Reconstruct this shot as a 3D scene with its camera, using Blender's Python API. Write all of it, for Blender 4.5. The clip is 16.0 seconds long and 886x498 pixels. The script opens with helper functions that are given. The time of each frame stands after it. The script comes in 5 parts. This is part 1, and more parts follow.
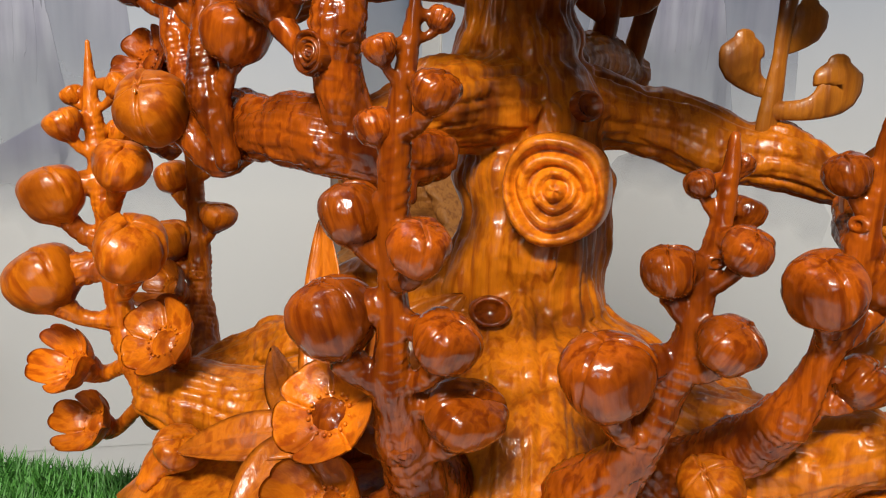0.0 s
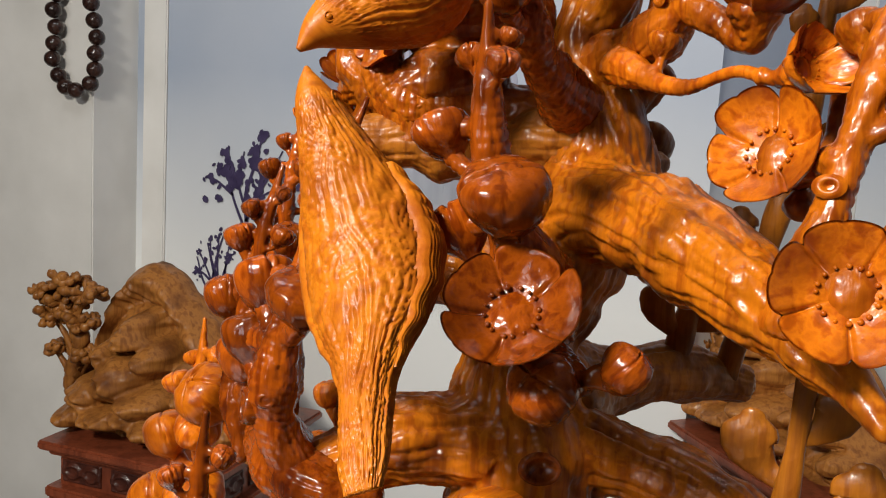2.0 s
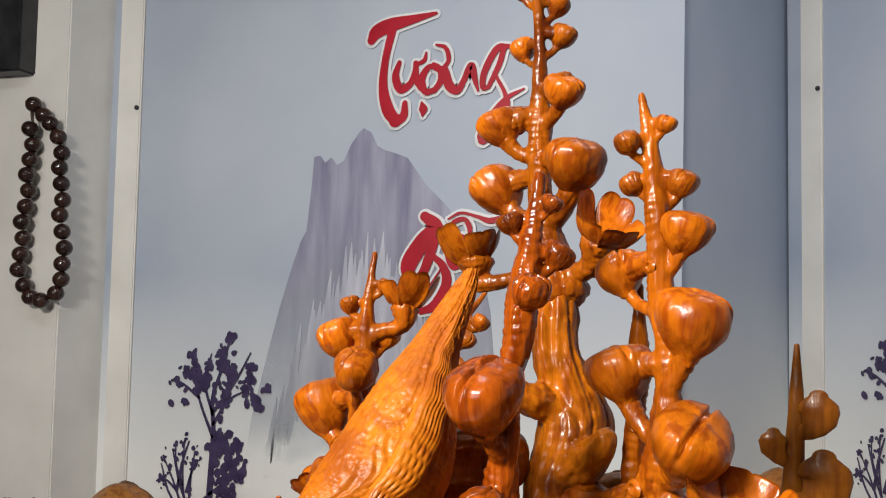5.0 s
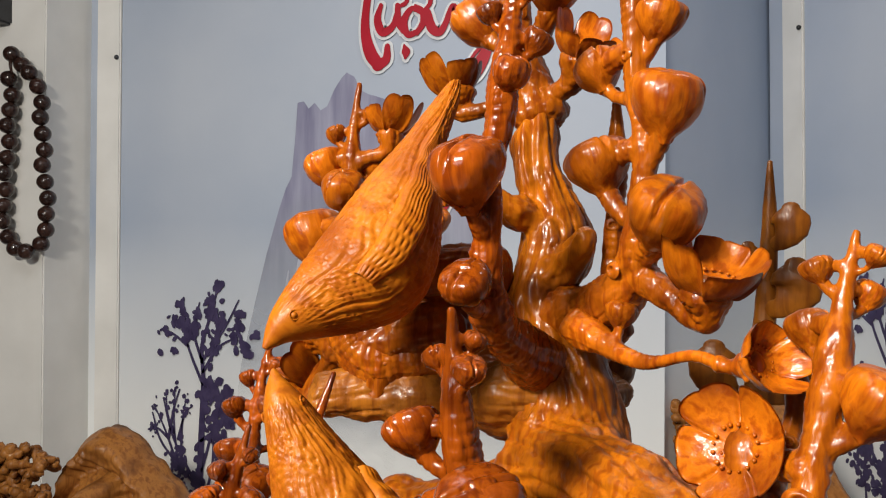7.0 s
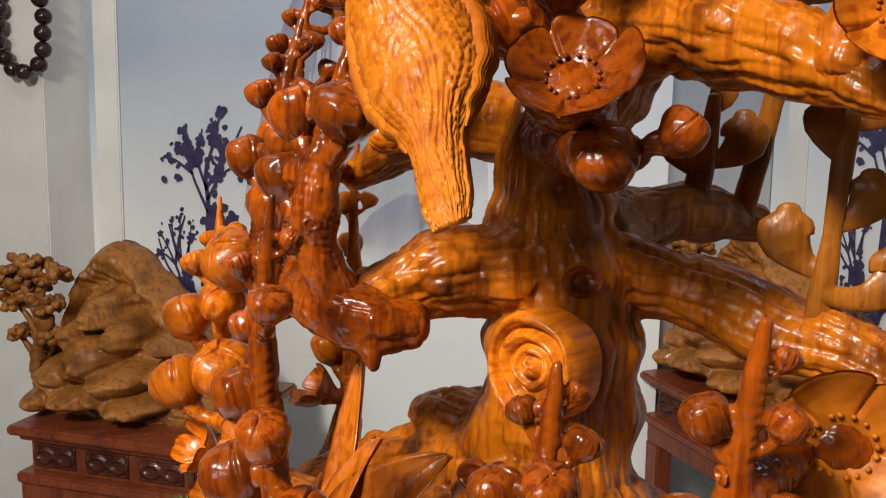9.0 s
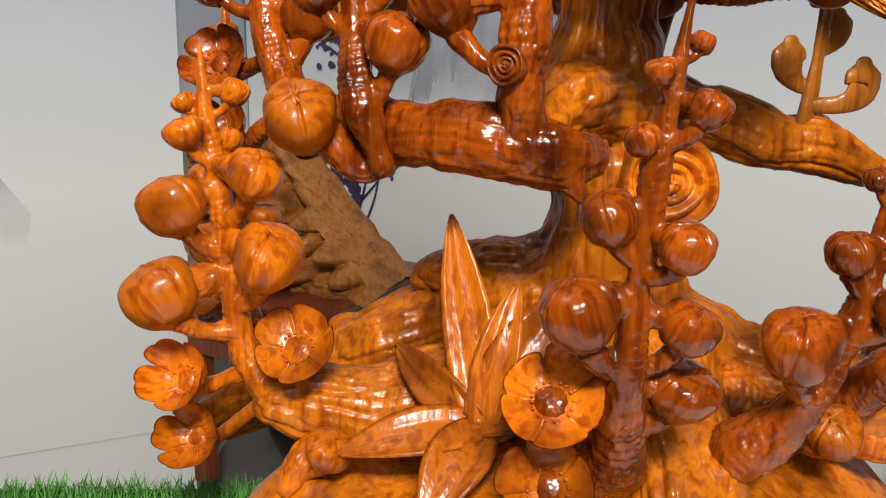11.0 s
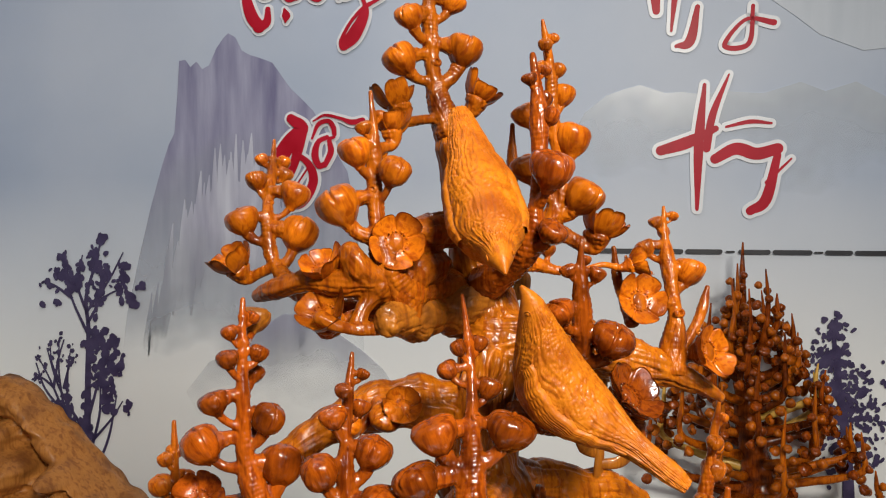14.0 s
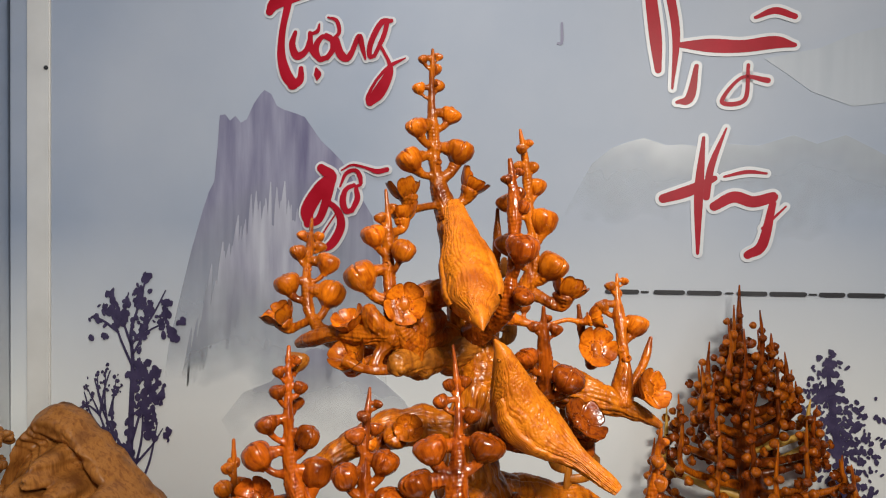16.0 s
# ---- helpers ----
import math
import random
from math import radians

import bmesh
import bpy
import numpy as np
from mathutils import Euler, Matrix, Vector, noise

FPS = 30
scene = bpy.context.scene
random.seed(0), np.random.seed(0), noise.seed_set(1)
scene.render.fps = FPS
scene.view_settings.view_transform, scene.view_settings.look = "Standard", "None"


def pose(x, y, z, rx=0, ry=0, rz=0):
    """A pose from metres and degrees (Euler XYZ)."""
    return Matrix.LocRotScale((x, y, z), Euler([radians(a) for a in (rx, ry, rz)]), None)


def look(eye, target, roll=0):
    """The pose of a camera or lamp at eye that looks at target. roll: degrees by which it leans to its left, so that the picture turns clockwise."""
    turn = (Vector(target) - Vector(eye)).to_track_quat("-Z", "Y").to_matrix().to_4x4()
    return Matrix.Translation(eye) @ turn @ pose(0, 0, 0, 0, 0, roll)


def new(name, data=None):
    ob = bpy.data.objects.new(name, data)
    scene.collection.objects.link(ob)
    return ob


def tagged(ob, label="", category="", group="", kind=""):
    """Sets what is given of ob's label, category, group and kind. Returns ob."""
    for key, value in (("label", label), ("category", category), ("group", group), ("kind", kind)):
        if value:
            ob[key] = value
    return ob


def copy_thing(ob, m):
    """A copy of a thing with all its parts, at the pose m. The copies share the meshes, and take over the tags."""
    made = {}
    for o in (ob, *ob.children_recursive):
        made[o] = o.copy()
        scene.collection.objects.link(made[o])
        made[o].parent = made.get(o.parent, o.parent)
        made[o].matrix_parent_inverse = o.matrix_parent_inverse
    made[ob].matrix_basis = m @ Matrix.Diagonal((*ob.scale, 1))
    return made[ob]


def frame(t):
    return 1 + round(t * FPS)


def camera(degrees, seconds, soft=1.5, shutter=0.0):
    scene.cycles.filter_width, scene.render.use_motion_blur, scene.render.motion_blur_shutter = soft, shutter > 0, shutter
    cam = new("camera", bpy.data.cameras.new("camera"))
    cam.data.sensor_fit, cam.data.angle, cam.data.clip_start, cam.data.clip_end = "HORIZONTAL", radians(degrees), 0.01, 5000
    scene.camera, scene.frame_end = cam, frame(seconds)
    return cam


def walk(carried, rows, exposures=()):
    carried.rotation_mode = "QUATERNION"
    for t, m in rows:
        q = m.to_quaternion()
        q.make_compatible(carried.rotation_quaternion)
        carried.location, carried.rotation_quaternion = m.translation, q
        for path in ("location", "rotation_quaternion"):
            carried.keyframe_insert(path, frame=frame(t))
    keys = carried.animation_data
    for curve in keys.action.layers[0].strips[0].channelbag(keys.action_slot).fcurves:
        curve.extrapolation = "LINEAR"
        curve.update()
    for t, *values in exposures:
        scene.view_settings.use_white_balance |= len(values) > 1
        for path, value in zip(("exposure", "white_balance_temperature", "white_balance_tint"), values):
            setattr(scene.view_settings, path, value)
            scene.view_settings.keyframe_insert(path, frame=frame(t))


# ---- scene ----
cam = camera(56.31, 16.0, soft=1.1)
# seconds, place in metres, turn in degrees
ROWS = [
    (0, -0.1210, -0.4840, 1.2659, 78.90, -1.41, -11.98),
    (0.5, -0.0486, -0.4858, 1.3026, 79.61, -0.73, -2.41),
    (1, -0.0173, -0.4756, 1.3345, 80.66, -0.69, 1.35),
    (1.5, 0.0983, -0.4712, 1.3714, 81.53, -2.23, 17.02),
    (2, 0.1016, -0.4680, 1.4095, 82.39, -3.49, 18.99),
    (2.5, 0.0914, -0.4469, 1.4568, 83.48, -2.81, 18.65),
    (3, 0.0809, -0.4358, 1.4916, 85.19, -2.19, 18.18),
    (3.5, 0.0702, -0.4370, 1.5411, 87.88, -1.57, 17.93),
    (3.7, 0.0675, -0.4403, 1.5673, 89.08, -1.65, 17.79),
    (5.8, 0.1004, -0.4640, 1.5487, 92.77, -1.43, 16.20),
    (6, 0.0970, -0.4625, 1.5379, 92.43, -1.73, 15.96),
    (6.5, 0.0865, -0.4629, 1.5054, 91.67, -1.63, 15.53),
    (7, 0.0945, -0.4689, 1.4825, 90.47, -0.35, 15.83),
    (7.5, 0.0866, -0.4838, 1.4436, 88.49, -0.03, 16.49),
    (8, 0.0728, -0.4904, 1.4012, 86.21, -0.52, 17.02),
    (8.5, 0.0690, -0.4889, 1.3581, 83.92, -0.75, 16.63),
    (9, 0.0703, -0.4930, 1.3277, 82.04, -1.07, 15.44),
    (9.5, 0.0133, -0.5097, 1.2934, 79.72, -0.64, 8.45),
    (9.7, -0.0293, -0.5169, 1.2831, 78.91, -0.75, 3.87),
    (10.2, -0.1404, -0.5044, 1.2808, 78.24, -0.96, -8.72),
    (10.7, -0.2326, -0.4748, 1.2792, 77.65, -1.06, -19.50),
    (11.3, -0.3320, -0.4192, 1.2777, 76.91, -1.10, -32.07),
    (11.8, -0.3952, -0.3667, 1.2771, 76.34, -1.07, -41.05),
    (12, -0.4125, -0.3673, 1.2974, 76.88, -1.32, -42.23),
    (12.5, -0.4427, -0.3754, 1.3210, 78.82, -1.66, -44.38),
    (13, -0.4553, -0.4129, 1.3620, 81.41, -0.76, -46.43),
    (13.5, -0.4780, -0.4516, 1.4150, 85.54, 0.16, -47.57),
    (14, -0.5083, -0.4996, 1.4692, 89.09, 0.84, -47.01),
    (14.5, -0.5308, -0.5275, 1.5023, 90.90, 0.77, -45.53),
    (15, -0.5467, -0.5657, 1.5127, 91.80, 0.50, -44.92),
    (15.5, -0.5733, -0.5960, 1.5123, 91.94, 0.56, -44.89),
    (16, -0.6347, -0.6580, 1.5009, 91.28, 0.59, -45.20),
]
walk(cam, [(t, pose(x, y, z, rx, ry, rz)) for t, x, y, z, rx, ry, rz in ROWS])

# ---- light ----
world = bpy.data.worlds.new("room_world")
scene.world = world
world.use_nodes = True
world.node_tree.nodes["Background"].inputs[0].default_value = (0.8, 0.88, 1.0, 1)
world.node_tree.nodes["Background"].inputs[1].default_value = 0.11
scene.view_settings.exposure = 0.0


def area_lamp(name, m, sx, sy, watts, colour):
    data = bpy.data.lights.new(name, "AREA")
    data.shape, data.size, data.size_y, data.energy, data.color = "RECTANGLE", sx, sy, watts, colour
    ob = new(name, data)
    ob.matrix_world = m
    return ob


# a lamp panel under the ceiling, and unseen added fills above and behind the camera
area_lamp("lamp_panel", look((-0.66, -1.42, 2.40), (-0.0, -0.1, 1.3)), 0.50, 0.26, 72, (1.0, 0.93, 0.82))
# two unseen lamps added to even out the brightness of the walls
area_lamp("wall_fill", look((0.32, 0.9, 3.15), (0.35, 1.0, 0.0)), 1.2, 0.10, 8, (0.96, 0.97, 1.0))
area_lamp("wall_fill", look((-1.0, 0.1, 3.1), (-1.0, 0.4, 0.0)), 1.2, 0.10, 8, (0.94, 0.97, 1.0))
# unseen soft lamp added behind the camera as fill
area_lamp("front_fill", look((-1.6, -4.3, 2.3), (0.0, 1.0, 1.2)), 1.4, 0.9, 30, (0.97, 0.98, 1.0))


# ---- materials ----
def nodes_of(name):
    m = bpy.data.materials.new(name)
    m.use_nodes = True
    nt = m.node_tree
    return m, nt, nt.nodes, nt.links, nt.nodes["Principled BSDF"]


def ramp(nt, stops):
    r = nt.nodes.new("ShaderNodeValToRGB")
    e = r.color_ramp.elements
    while len(e) < len(stops):
        e.new(0.5)
    for el, (p, c) in zip(e, stops):
        el.position, el.color = p, (*c, 1)
    return r


def noisy(name, c1, c2, scale=8.0, rough=0.5, bump=0.15, bump_scale=60.0, stretch=(1, 1, 1), coat=0.0, metal=0.0):
    m, nt, nodes, links, b = nodes_of(name)
    tc = nodes.new("ShaderNodeTexCoord")
    mp = nodes.new("ShaderNodeMapping")
    mp.inputs["Scale"].default_value = stretch
    links.new(tc.outputs["Object"], mp.inputs[0])
    n1 = nodes.new("ShaderNodeTexNoise")
    n1.inputs["Scale"].default_value, n1.inputs["Detail"].default_value = scale, 6
    links.new(mp.outputs[0], n1.inputs["Vector"])
    r = ramp(nt, [(0.3, c1), (0.7, c2)])
    links.new(n1.outputs[0], r.inputs[0])
    links.new(r.outputs[0], b.inputs["Base Color"])
    n2 = nodes.new("ShaderNodeTexNoise")
    n2.inputs["Scale"].default_value, n2.inputs["Detail"].default_value = bump_scale, 4
    links.new(mp.outputs[0], n2.inputs["Vector"])
    bp = nodes.new("ShaderNodeBump")
    bp.inputs["Strength"].default_value, bp.inputs["Distance"].default_value = bump, 0.004
    links.new(n2.outputs[0], bp.inputs["Height"])
    links.new(bp.outputs[0], b.inputs["Normal"])
    mr = nodes.new("ShaderNodeMapRange")
    mr.inputs["To Min"].default_value, mr.inputs["To Max"].default_value = rough * 0.8, min(1, rough * 1.25)
    links.new(n1.outputs[0], mr.inputs[0])
    links.new(mr.outputs[0], b.inputs["Roughness"])
    b.inputs["Coat Weight"].default_value = coat
    b.inputs["Coat Roughness"].default_value = 0.12
    b.inputs["Metallic"].default_value = metal
    return m


def wood(name, light, mid, dark, rough=0.30, coat=0.14, grain=1.0, vary=0.35, gouge=0.0):
    """Lacquered carved wood: long grain, darker stain patches, tool marks, a clear coat."""
    m, nt, nodes, links, b = nodes_of(name)
    tc = nodes.new("ShaderNodeTexCoord")
    info = nodes.new("ShaderNodeObjectInfo")
    mp = nodes.new("ShaderNodeMapping")
    mp.inputs["Scale"].default_value = (170 * grain, 170 * grain, 13 * grain)
    links.new(tc.outputs["Object"], mp.inputs[0])
    add = nodes.new("ShaderNodeVectorMath")
    links.new(mp.outputs[0], add.inputs[0])
    links.new(info.outputs["Random"], add.inputs[1])
    g = nodes.new("ShaderNodeTexNoise")
    g.inputs["Scale"].default_value, g.inputs["Detail"].default_value, g.inputs["Distortion"].default_value = 1.3, 5, 0.35
    links.new(add.outputs[0], g.inputs["Vector"])
    big = nodes.new("ShaderNodeTexNoise")
    big.inputs["Scale"].default_value, big.inputs["Detail"].default_value = 34 * grain, 4
    links.new(tc.outputs["Object"], big.inputs["Vector"])
    r1 = ramp(nt, [(0.26, tuple(0.72 * c for c in mid)), (0.40, mid), (0.54, light), (0.66, tuple(0.5 * (c + d) for c, d in zip(light, mid))), (0.80, light)])
    links.new(g.outputs[0], r1.inputs[0])
    r2 = ramp(nt, [(0.46, (0, 0, 0)), (0.74, (1, 1, 1))])
    links.new(big.outputs[0], r2.inputs[0])
    mix = nodes.new("ShaderNodeMix")
    mix.data_type = "RGBA"
    links.new(r2.outputs[0], mix.inputs[0])
    links.new(r1.outputs[0], mix.inputs[6])
    mix.inputs[7].default_value = (*dark, 1)
    hsv = nodes.new("ShaderNodeHueSaturation")
    mr = nodes.new("ShaderNodeMapRange")
    mr.inputs["To Min"].default_value, mr.inputs["To Max"].default_value = 1 - vary, 1 + vary * 0.5
    links.new(info.outputs["Random"], mr.inputs[0])
    links.new(mr.outputs[0], hsv.inputs["Value"])
    links.new(mix.outputs[2], hsv.inputs["Color"])
    links.new(hsv.outputs[0], b.inputs["Base Color"])
    fine = nodes.new("ShaderNodeTexNoise")
    fine.inputs["Scale"].default_value, fine.inputs["Detail"].default_value = 1.0, 3
    links.new(mp.outputs[0], fine.inputs["Vector"])
    bp = nodes.new("ShaderNodeBump")
    bp.inputs["Strength"].default_value, bp.inputs["Distance"].default_value = 0.50, 0.0016
    dent = nodes.new("ShaderNodeTexNoise")
    dent.inputs["Scale"].default_value, dent.inputs["Detail"].default_value = 75 * grain, 2
    links.new(tc.outputs["Object"], dent.inputs["Vector"])
    both = nodes.new("ShaderNodeMath")
    both.operation = "MULTIPLY_ADD"
    both.inputs[1].default_value = 0.9
    links.new(dent.outputs[0], both.inputs[0])
    links.new(fine.outputs[0], both.inputs[2])
    cut = nodes.new("ShaderNodeTexVoronoi")
    cut.feature = "SMOOTH_F1"
    cut.inputs["Scale"].default_value, cut.inputs["Smoothness"].default_value = 105, 0.25
    warp = nodes.new("ShaderNodeVectorMath")
    warp.operation = "MULTIPLY_ADD"
    links.new(big.outputs["Color"], warp.inputs[0])
    warp.inputs[1].default_value = (0.02, 0.02, 0.03)
    links.new(tc.outputs["Object"], warp.inputs[2])
    links.new(warp.outputs[0], cut.inputs["Vector"])
    total = nodes.new("ShaderNodeMath")
    total.operation = "MULTIPLY_ADD"
    total.inputs[1].default_value = gouge
    links.new(cut.outputs[0], total.inputs[0])
    links.new(both.outputs[0], total.inputs[2])
    links.new(total.outputs[0], bp.inputs["Height"])
    links.new(bp.outputs[0], b.inputs["Normal"])
    links.new(bp.outputs[0], b.inputs["Coat Normal"])
    b.inputs["Specular IOR Level"].default_value = 0.22
    b.inputs["Roughness"].default_value = rough
    b.inputs["Coat Weight"].default_value = coat
    b.inputs["Coat Roughness"].default_value = 0.08
    return m


ORANGE = wood("orange_lacquered_wood", (0.52, 0.134, 0.004), (0.33, 0.064, 0.002), (0.12, 0.016, 0.0015))
TWIGW = wood("orange_twig_wood", (0.49, 0.124, 0.004), (0.30, 0.058, 0.002), (0.10, 0.015, 0.0015), gouge=0.5)
TRUNKW = wood("trunk_wood", (0.55, 0.155, 0.005), (0.36, 0.080, 0.003), (0.08, 0.015, 0.002), gouge=0.5)
DARKW = wood("dark_stained_wood", (0.31, 0.062, 0.003), (0.17, 0.027, 0.0015), (0.05, 0.007, 0.001), 0.21, 0.25, gouge=0.4)
LEAFW = wood("brown_leaf_wood", (0.40, 0.105, 0.006), (0.27, 0.060, 0.004), (0.12, 0.022, 0.003), 0.28, 0.1)
YELLOW = wood("pale_golden_wood", (0.50, 0.150, 0.006), (0.38, 0.096, 0.004), (0.26, 0.056, 0.003), 0.40, 0.02, 0.8, 0.1)
# unstained wood, its colour darkened to carry the shade of backlit parts
BACKW = wood("unstained_shaded_back_wood", (0.34, 0.112, 0.009), (0.23, 0.066, 0.006), (0.10, 0.03, 0.005), 0.38, 0.1, gouge=0.8)
ROCKW = wood("brown_carving_wood", (0.46, 0.185, 0.040), (0.32, 0.115, 0.024), (0.15, 0.048, 0.011), 0.42, 0.15, 0.4)
REDWOOD = wood("red_brown_table_wood", (0.25, 0.06, 0.025), (0.18, 0.04, 0.016), (0.11, 0.025, 0.012), 0.38, 0.25, 0.3, 0.1)
DARKRED = wood("dark_red_panel_wood", (0.10, 0.026, 0.014), (0.065, 0.017, 0.010), (0.035, 0.010, 0.007), 0.42, 0.2, 0.3, 0.1)
BEADW = wood("black_brown_bead_wood", (0.045, 0.02, 0.014), (0.025, 0.011, 0.009), (0.012, 0.006, 0.005), 0.25, 0.5)
# unseen walls, made dark so they bounce little light
UNSEENWALL = noisy("unseen_dark_wall", (0.14, 0.09, 0.06), (0.30, 0.24, 0.19), 2.5, 0.6, 0.1, 40)
WHITEWALL = noisy("white_plaster", (0.70, 0.69, 0.66), (0.80, 0.79, 0.76), 5, 0.7, 0.1, 40)
POSTM = noisy("pale_grey_paint", (0.50, 0.55, 0.60), (0.60, 0.64, 0.68), 4, 0.5, 0.05, 30)
# floor and unseen ceiling are toned down to cut bounced light
FLOORM = noisy("grey_floor_tile", (0.13, 0.125, 0.12), (0.20, 0.19, 0.185), 3, 0.35, 0.05, 30)
CEILM = noisy("unseen_dull_ceiling", (0.28, 0.26, 0.24), (0.36, 0.34, 0.31), 3, 0.8, 0.05, 30)
BOARDM = noisy("white_board", (0.74, 0.75, 0.77), (0.82, 0.83, 0.85), 12, 0.45, 0.05, 80)
GRASSM = noisy("green_plastic_grass", (0.025, 0.11, 0.012), (0.06, 0.22, 0.025), 60, 0.6, 0.1, 200)
BLACKM = noisy("black_plastic", (0.012, 0.013, 0.016), (0.03, 0.03, 0.034), 20, 0.4, 0.05, 80)
MURALM = noisy("mural_print_sky", (0.34, 0.41, 0.535), (0.49, 0.54, 0.63), 1.1, 0.5, 0.03, 90)
# the printed sky pales into white mist towards the foot of the mural
nt = MURALM.node_tree
b = nt.nodes["Principled BSDF"]
src = b.inputs["Base Color"].links[0].from_socket
tc = nt.nodes.new("ShaderNodeTexCoord")
sep = nt.nodes.new("ShaderNodeSeparateXYZ")
nt.links.new(tc.outputs["Object"], sep.inputs[0])
mr = nt.nodes.new("ShaderNodeMapRange")
mr.inputs["From Min"].default_value, mr.inputs["From Max"].default_value = 1.60, 0.95
nt.links.new(sep.outputs["Z"], mr.inputs[0])
mix = nt.nodes.new("ShaderNodeMix")
mix.data_type = "RGBA"
nt.links.new(mr.outputs[0], mix.inputs[0])
nt.links.new(src, mix.inputs[6])
mix.inputs[7].default_value = (0.83, 0.85, 0.85, 1)
nt.links.new(mix.outputs[2], b.inputs["Base Color"])


def wash(name, c1, c2, sky, z0, z1):
    """Ink wash that fades into the sky colour of the print towards its foot."""
    m = noisy(name, c1, c2, 3.5, 0.32, 0.02, 90, (7, 1, 0.8))
    nt = m.node_tree
    b = nt.nodes["Principled BSDF"]
    src = b.inputs["Base Color"].links[0].from_socket
    tc = nt.nodes.new("ShaderNodeTexCoord")
    sep = nt.nodes.new("ShaderNodeSeparateXYZ")
    nt.links.new(tc.outputs["Object"], sep.inputs[0])
    n = nt.nodes.new("ShaderNodeTexNoise")
    n.inputs["Scale"].default_value = 5
    nt.links.new(tc.outputs["Object"], n.inputs["Vector"])
    ad = nt.nodes.new("ShaderNodeMath")
    ad.operation = "MULTIPLY_ADD"
    ad.inputs[1].default_value = 0.35
    nt.links.new(n.outputs[0], ad.inputs[0])
    nt.links.new(sep.outputs["Z"], ad.inputs[2])
    mr = nt.nodes.new("ShaderNodeMapRange")
    mr.inputs["From Min"].default_value, mr.inputs["From Max"].default_value = z0 + 0.17, z1 + 0.17
    nt.links.new(ad.outputs[0], mr.inputs[0])
    mix = nt.nodes.new("ShaderNodeMix")
    mix.data_type = "RGBA"
    nt.links.new(mr.outputs[0], mix.inputs[0])
    mix.inputs[6].default_value = (*sky, 1)
    nt.links.new(src, mix.inputs[7])
    nt.links.new(mix.outputs[2], b.inputs["Base Color"])
    nt.links.new(mr.outputs[0], b.inputs["Alpha"])
    return m


MTN1 = wash("mural_print_mountain", (0.17, 0.165, 0.28), (0.36, 0.365, 0.49), (0.54, 0.59, 0.65), 1.00, 1.70)
MTN2 = wash("mural_print_far_hills", (0.42, 0.47, 0.54), (0.47, 0.52, 0.59), (0.55, 0.60, 0.66), 1.62, 1.95)
MTN3 = wash("mural_print_near_hills", (0.22, 0.215, 0.34), (0.37, 0.375, 0.50), (0.60, 0.63, 0.68), 0.84, 1.28)
MTN4 = wash("mural_print_mountain_face", (0.30, 0.30, 0.41), (0.56, 0.58, 0.67), (0.57, 0.62, 0.68), 1.00, 1.45)
INKM = noisy("mural_print_ink_tree", (0.036, 0.026, 0.075), (0.068, 0.052, 0.125), 30, 0.35, 0.02, 90)
REDM = noisy("red_lettering", (0.36, 0.006, 0.018), (0.47, 0.012, 0.032), 9, 0.35, 0.02, 90)
REDM.node_tree.nodes["Principled BSDF"].inputs["Specular IOR Level"].default_value = 0.15
OUTM = noisy("white_lettering_edge", (0.66, 0.69, 0.73), (0.74, 0.76, 0.80), 9, 0.35, 0.02, 90)
BLKM = noisy("black_lettering", (0.02, 0.02, 0.025), (0.035, 0.035, 0.04), 9, 0.35, 0.02, 90)
GOLDM = noisy("yellow_blossom_wood", (0.55, 0.30, 0.05), (0.70, 0.42, 0.08), 30, 0.4, 0.1, 120)


# ---- mesh helpers ----
class Shape:
    def __init__(self):
        self.v, self.f = [], []

    def grid(self, rows, closed=True, cap0=False, cap1=False):
        base, n = len(self.v), len(rows[0])
        for r in rows:
            self.v.extend(tuple(p) for p in r)
        m = n if closed else n - 1
        for i in range(len(rows) - 1):
            for j in range(m):
                a, b = base + i * n + j, base + i * n + (j + 1) % n
                self.f.append((a, b, b + n, a + n))
        if cap0:
            self.f.append(tuple(base + j for j in range(n))[::-1])
        if cap1:
            e = base + (len(rows) - 1) * n
            self.f.append(tuple(e + j for j in range(n)))

    def box(self, x0, x1, y0, y1, z0, z1, bevel=0.0):
        bm = bmesh.new()
        bmesh.ops.create_cube(bm, size=1)
        for v in bm.verts:
            v.co = ((x0 + x1) / 2 + v.co.x * (x1 - x0), (y0 + y1) / 2 + v.co.y * (y1 - y0), (z0 + z1) / 2 + v.co.z * (z1 - z0))
        if bevel:
            bmesh.ops.bevel(bm, geom=bm.edges[:], offset=bevel, segments=2, affect="EDGES")
        self.take(bm)

    def take(self, bm):
        base = len(self.v)
        bm.verts.index_update()
        self.v.extend(tuple(v.co) for v in bm.verts)
        self.f.extend(tuple(base + v.index for v in f.verts) for f in bm.faces)
        bm.free()

    def merge(self, other, m):
        base = len(self.v)
        self.v.extend(tuple(m @ Vector(p)) for p in other.v)
        self.f.extend(tuple(base + i for i in f) for f in other.f)

    def mesh(self, name, mat, smooth=True):
        me = bpy.data.meshes.new(name)
        me.from_pydata(self.v, [], self.f)
        me.materials.append(mat)
        if smooth:
            me.polygons.foreach_set("use_smooth", [True] * len(me.polygons))
        me.update()
        return me


def part(name, shape, mat, parent=None, label="", smooth=True, m=None):
    ob = new(name, shape if isinstance(shape, bpy.types.Mesh) else shape.mesh(name, mat, smooth))
    if parent:
        ob.parent = parent
    if m is not None:
        ob.matrix_basis = m
    if label:
        ob["label"] = label
    return ob


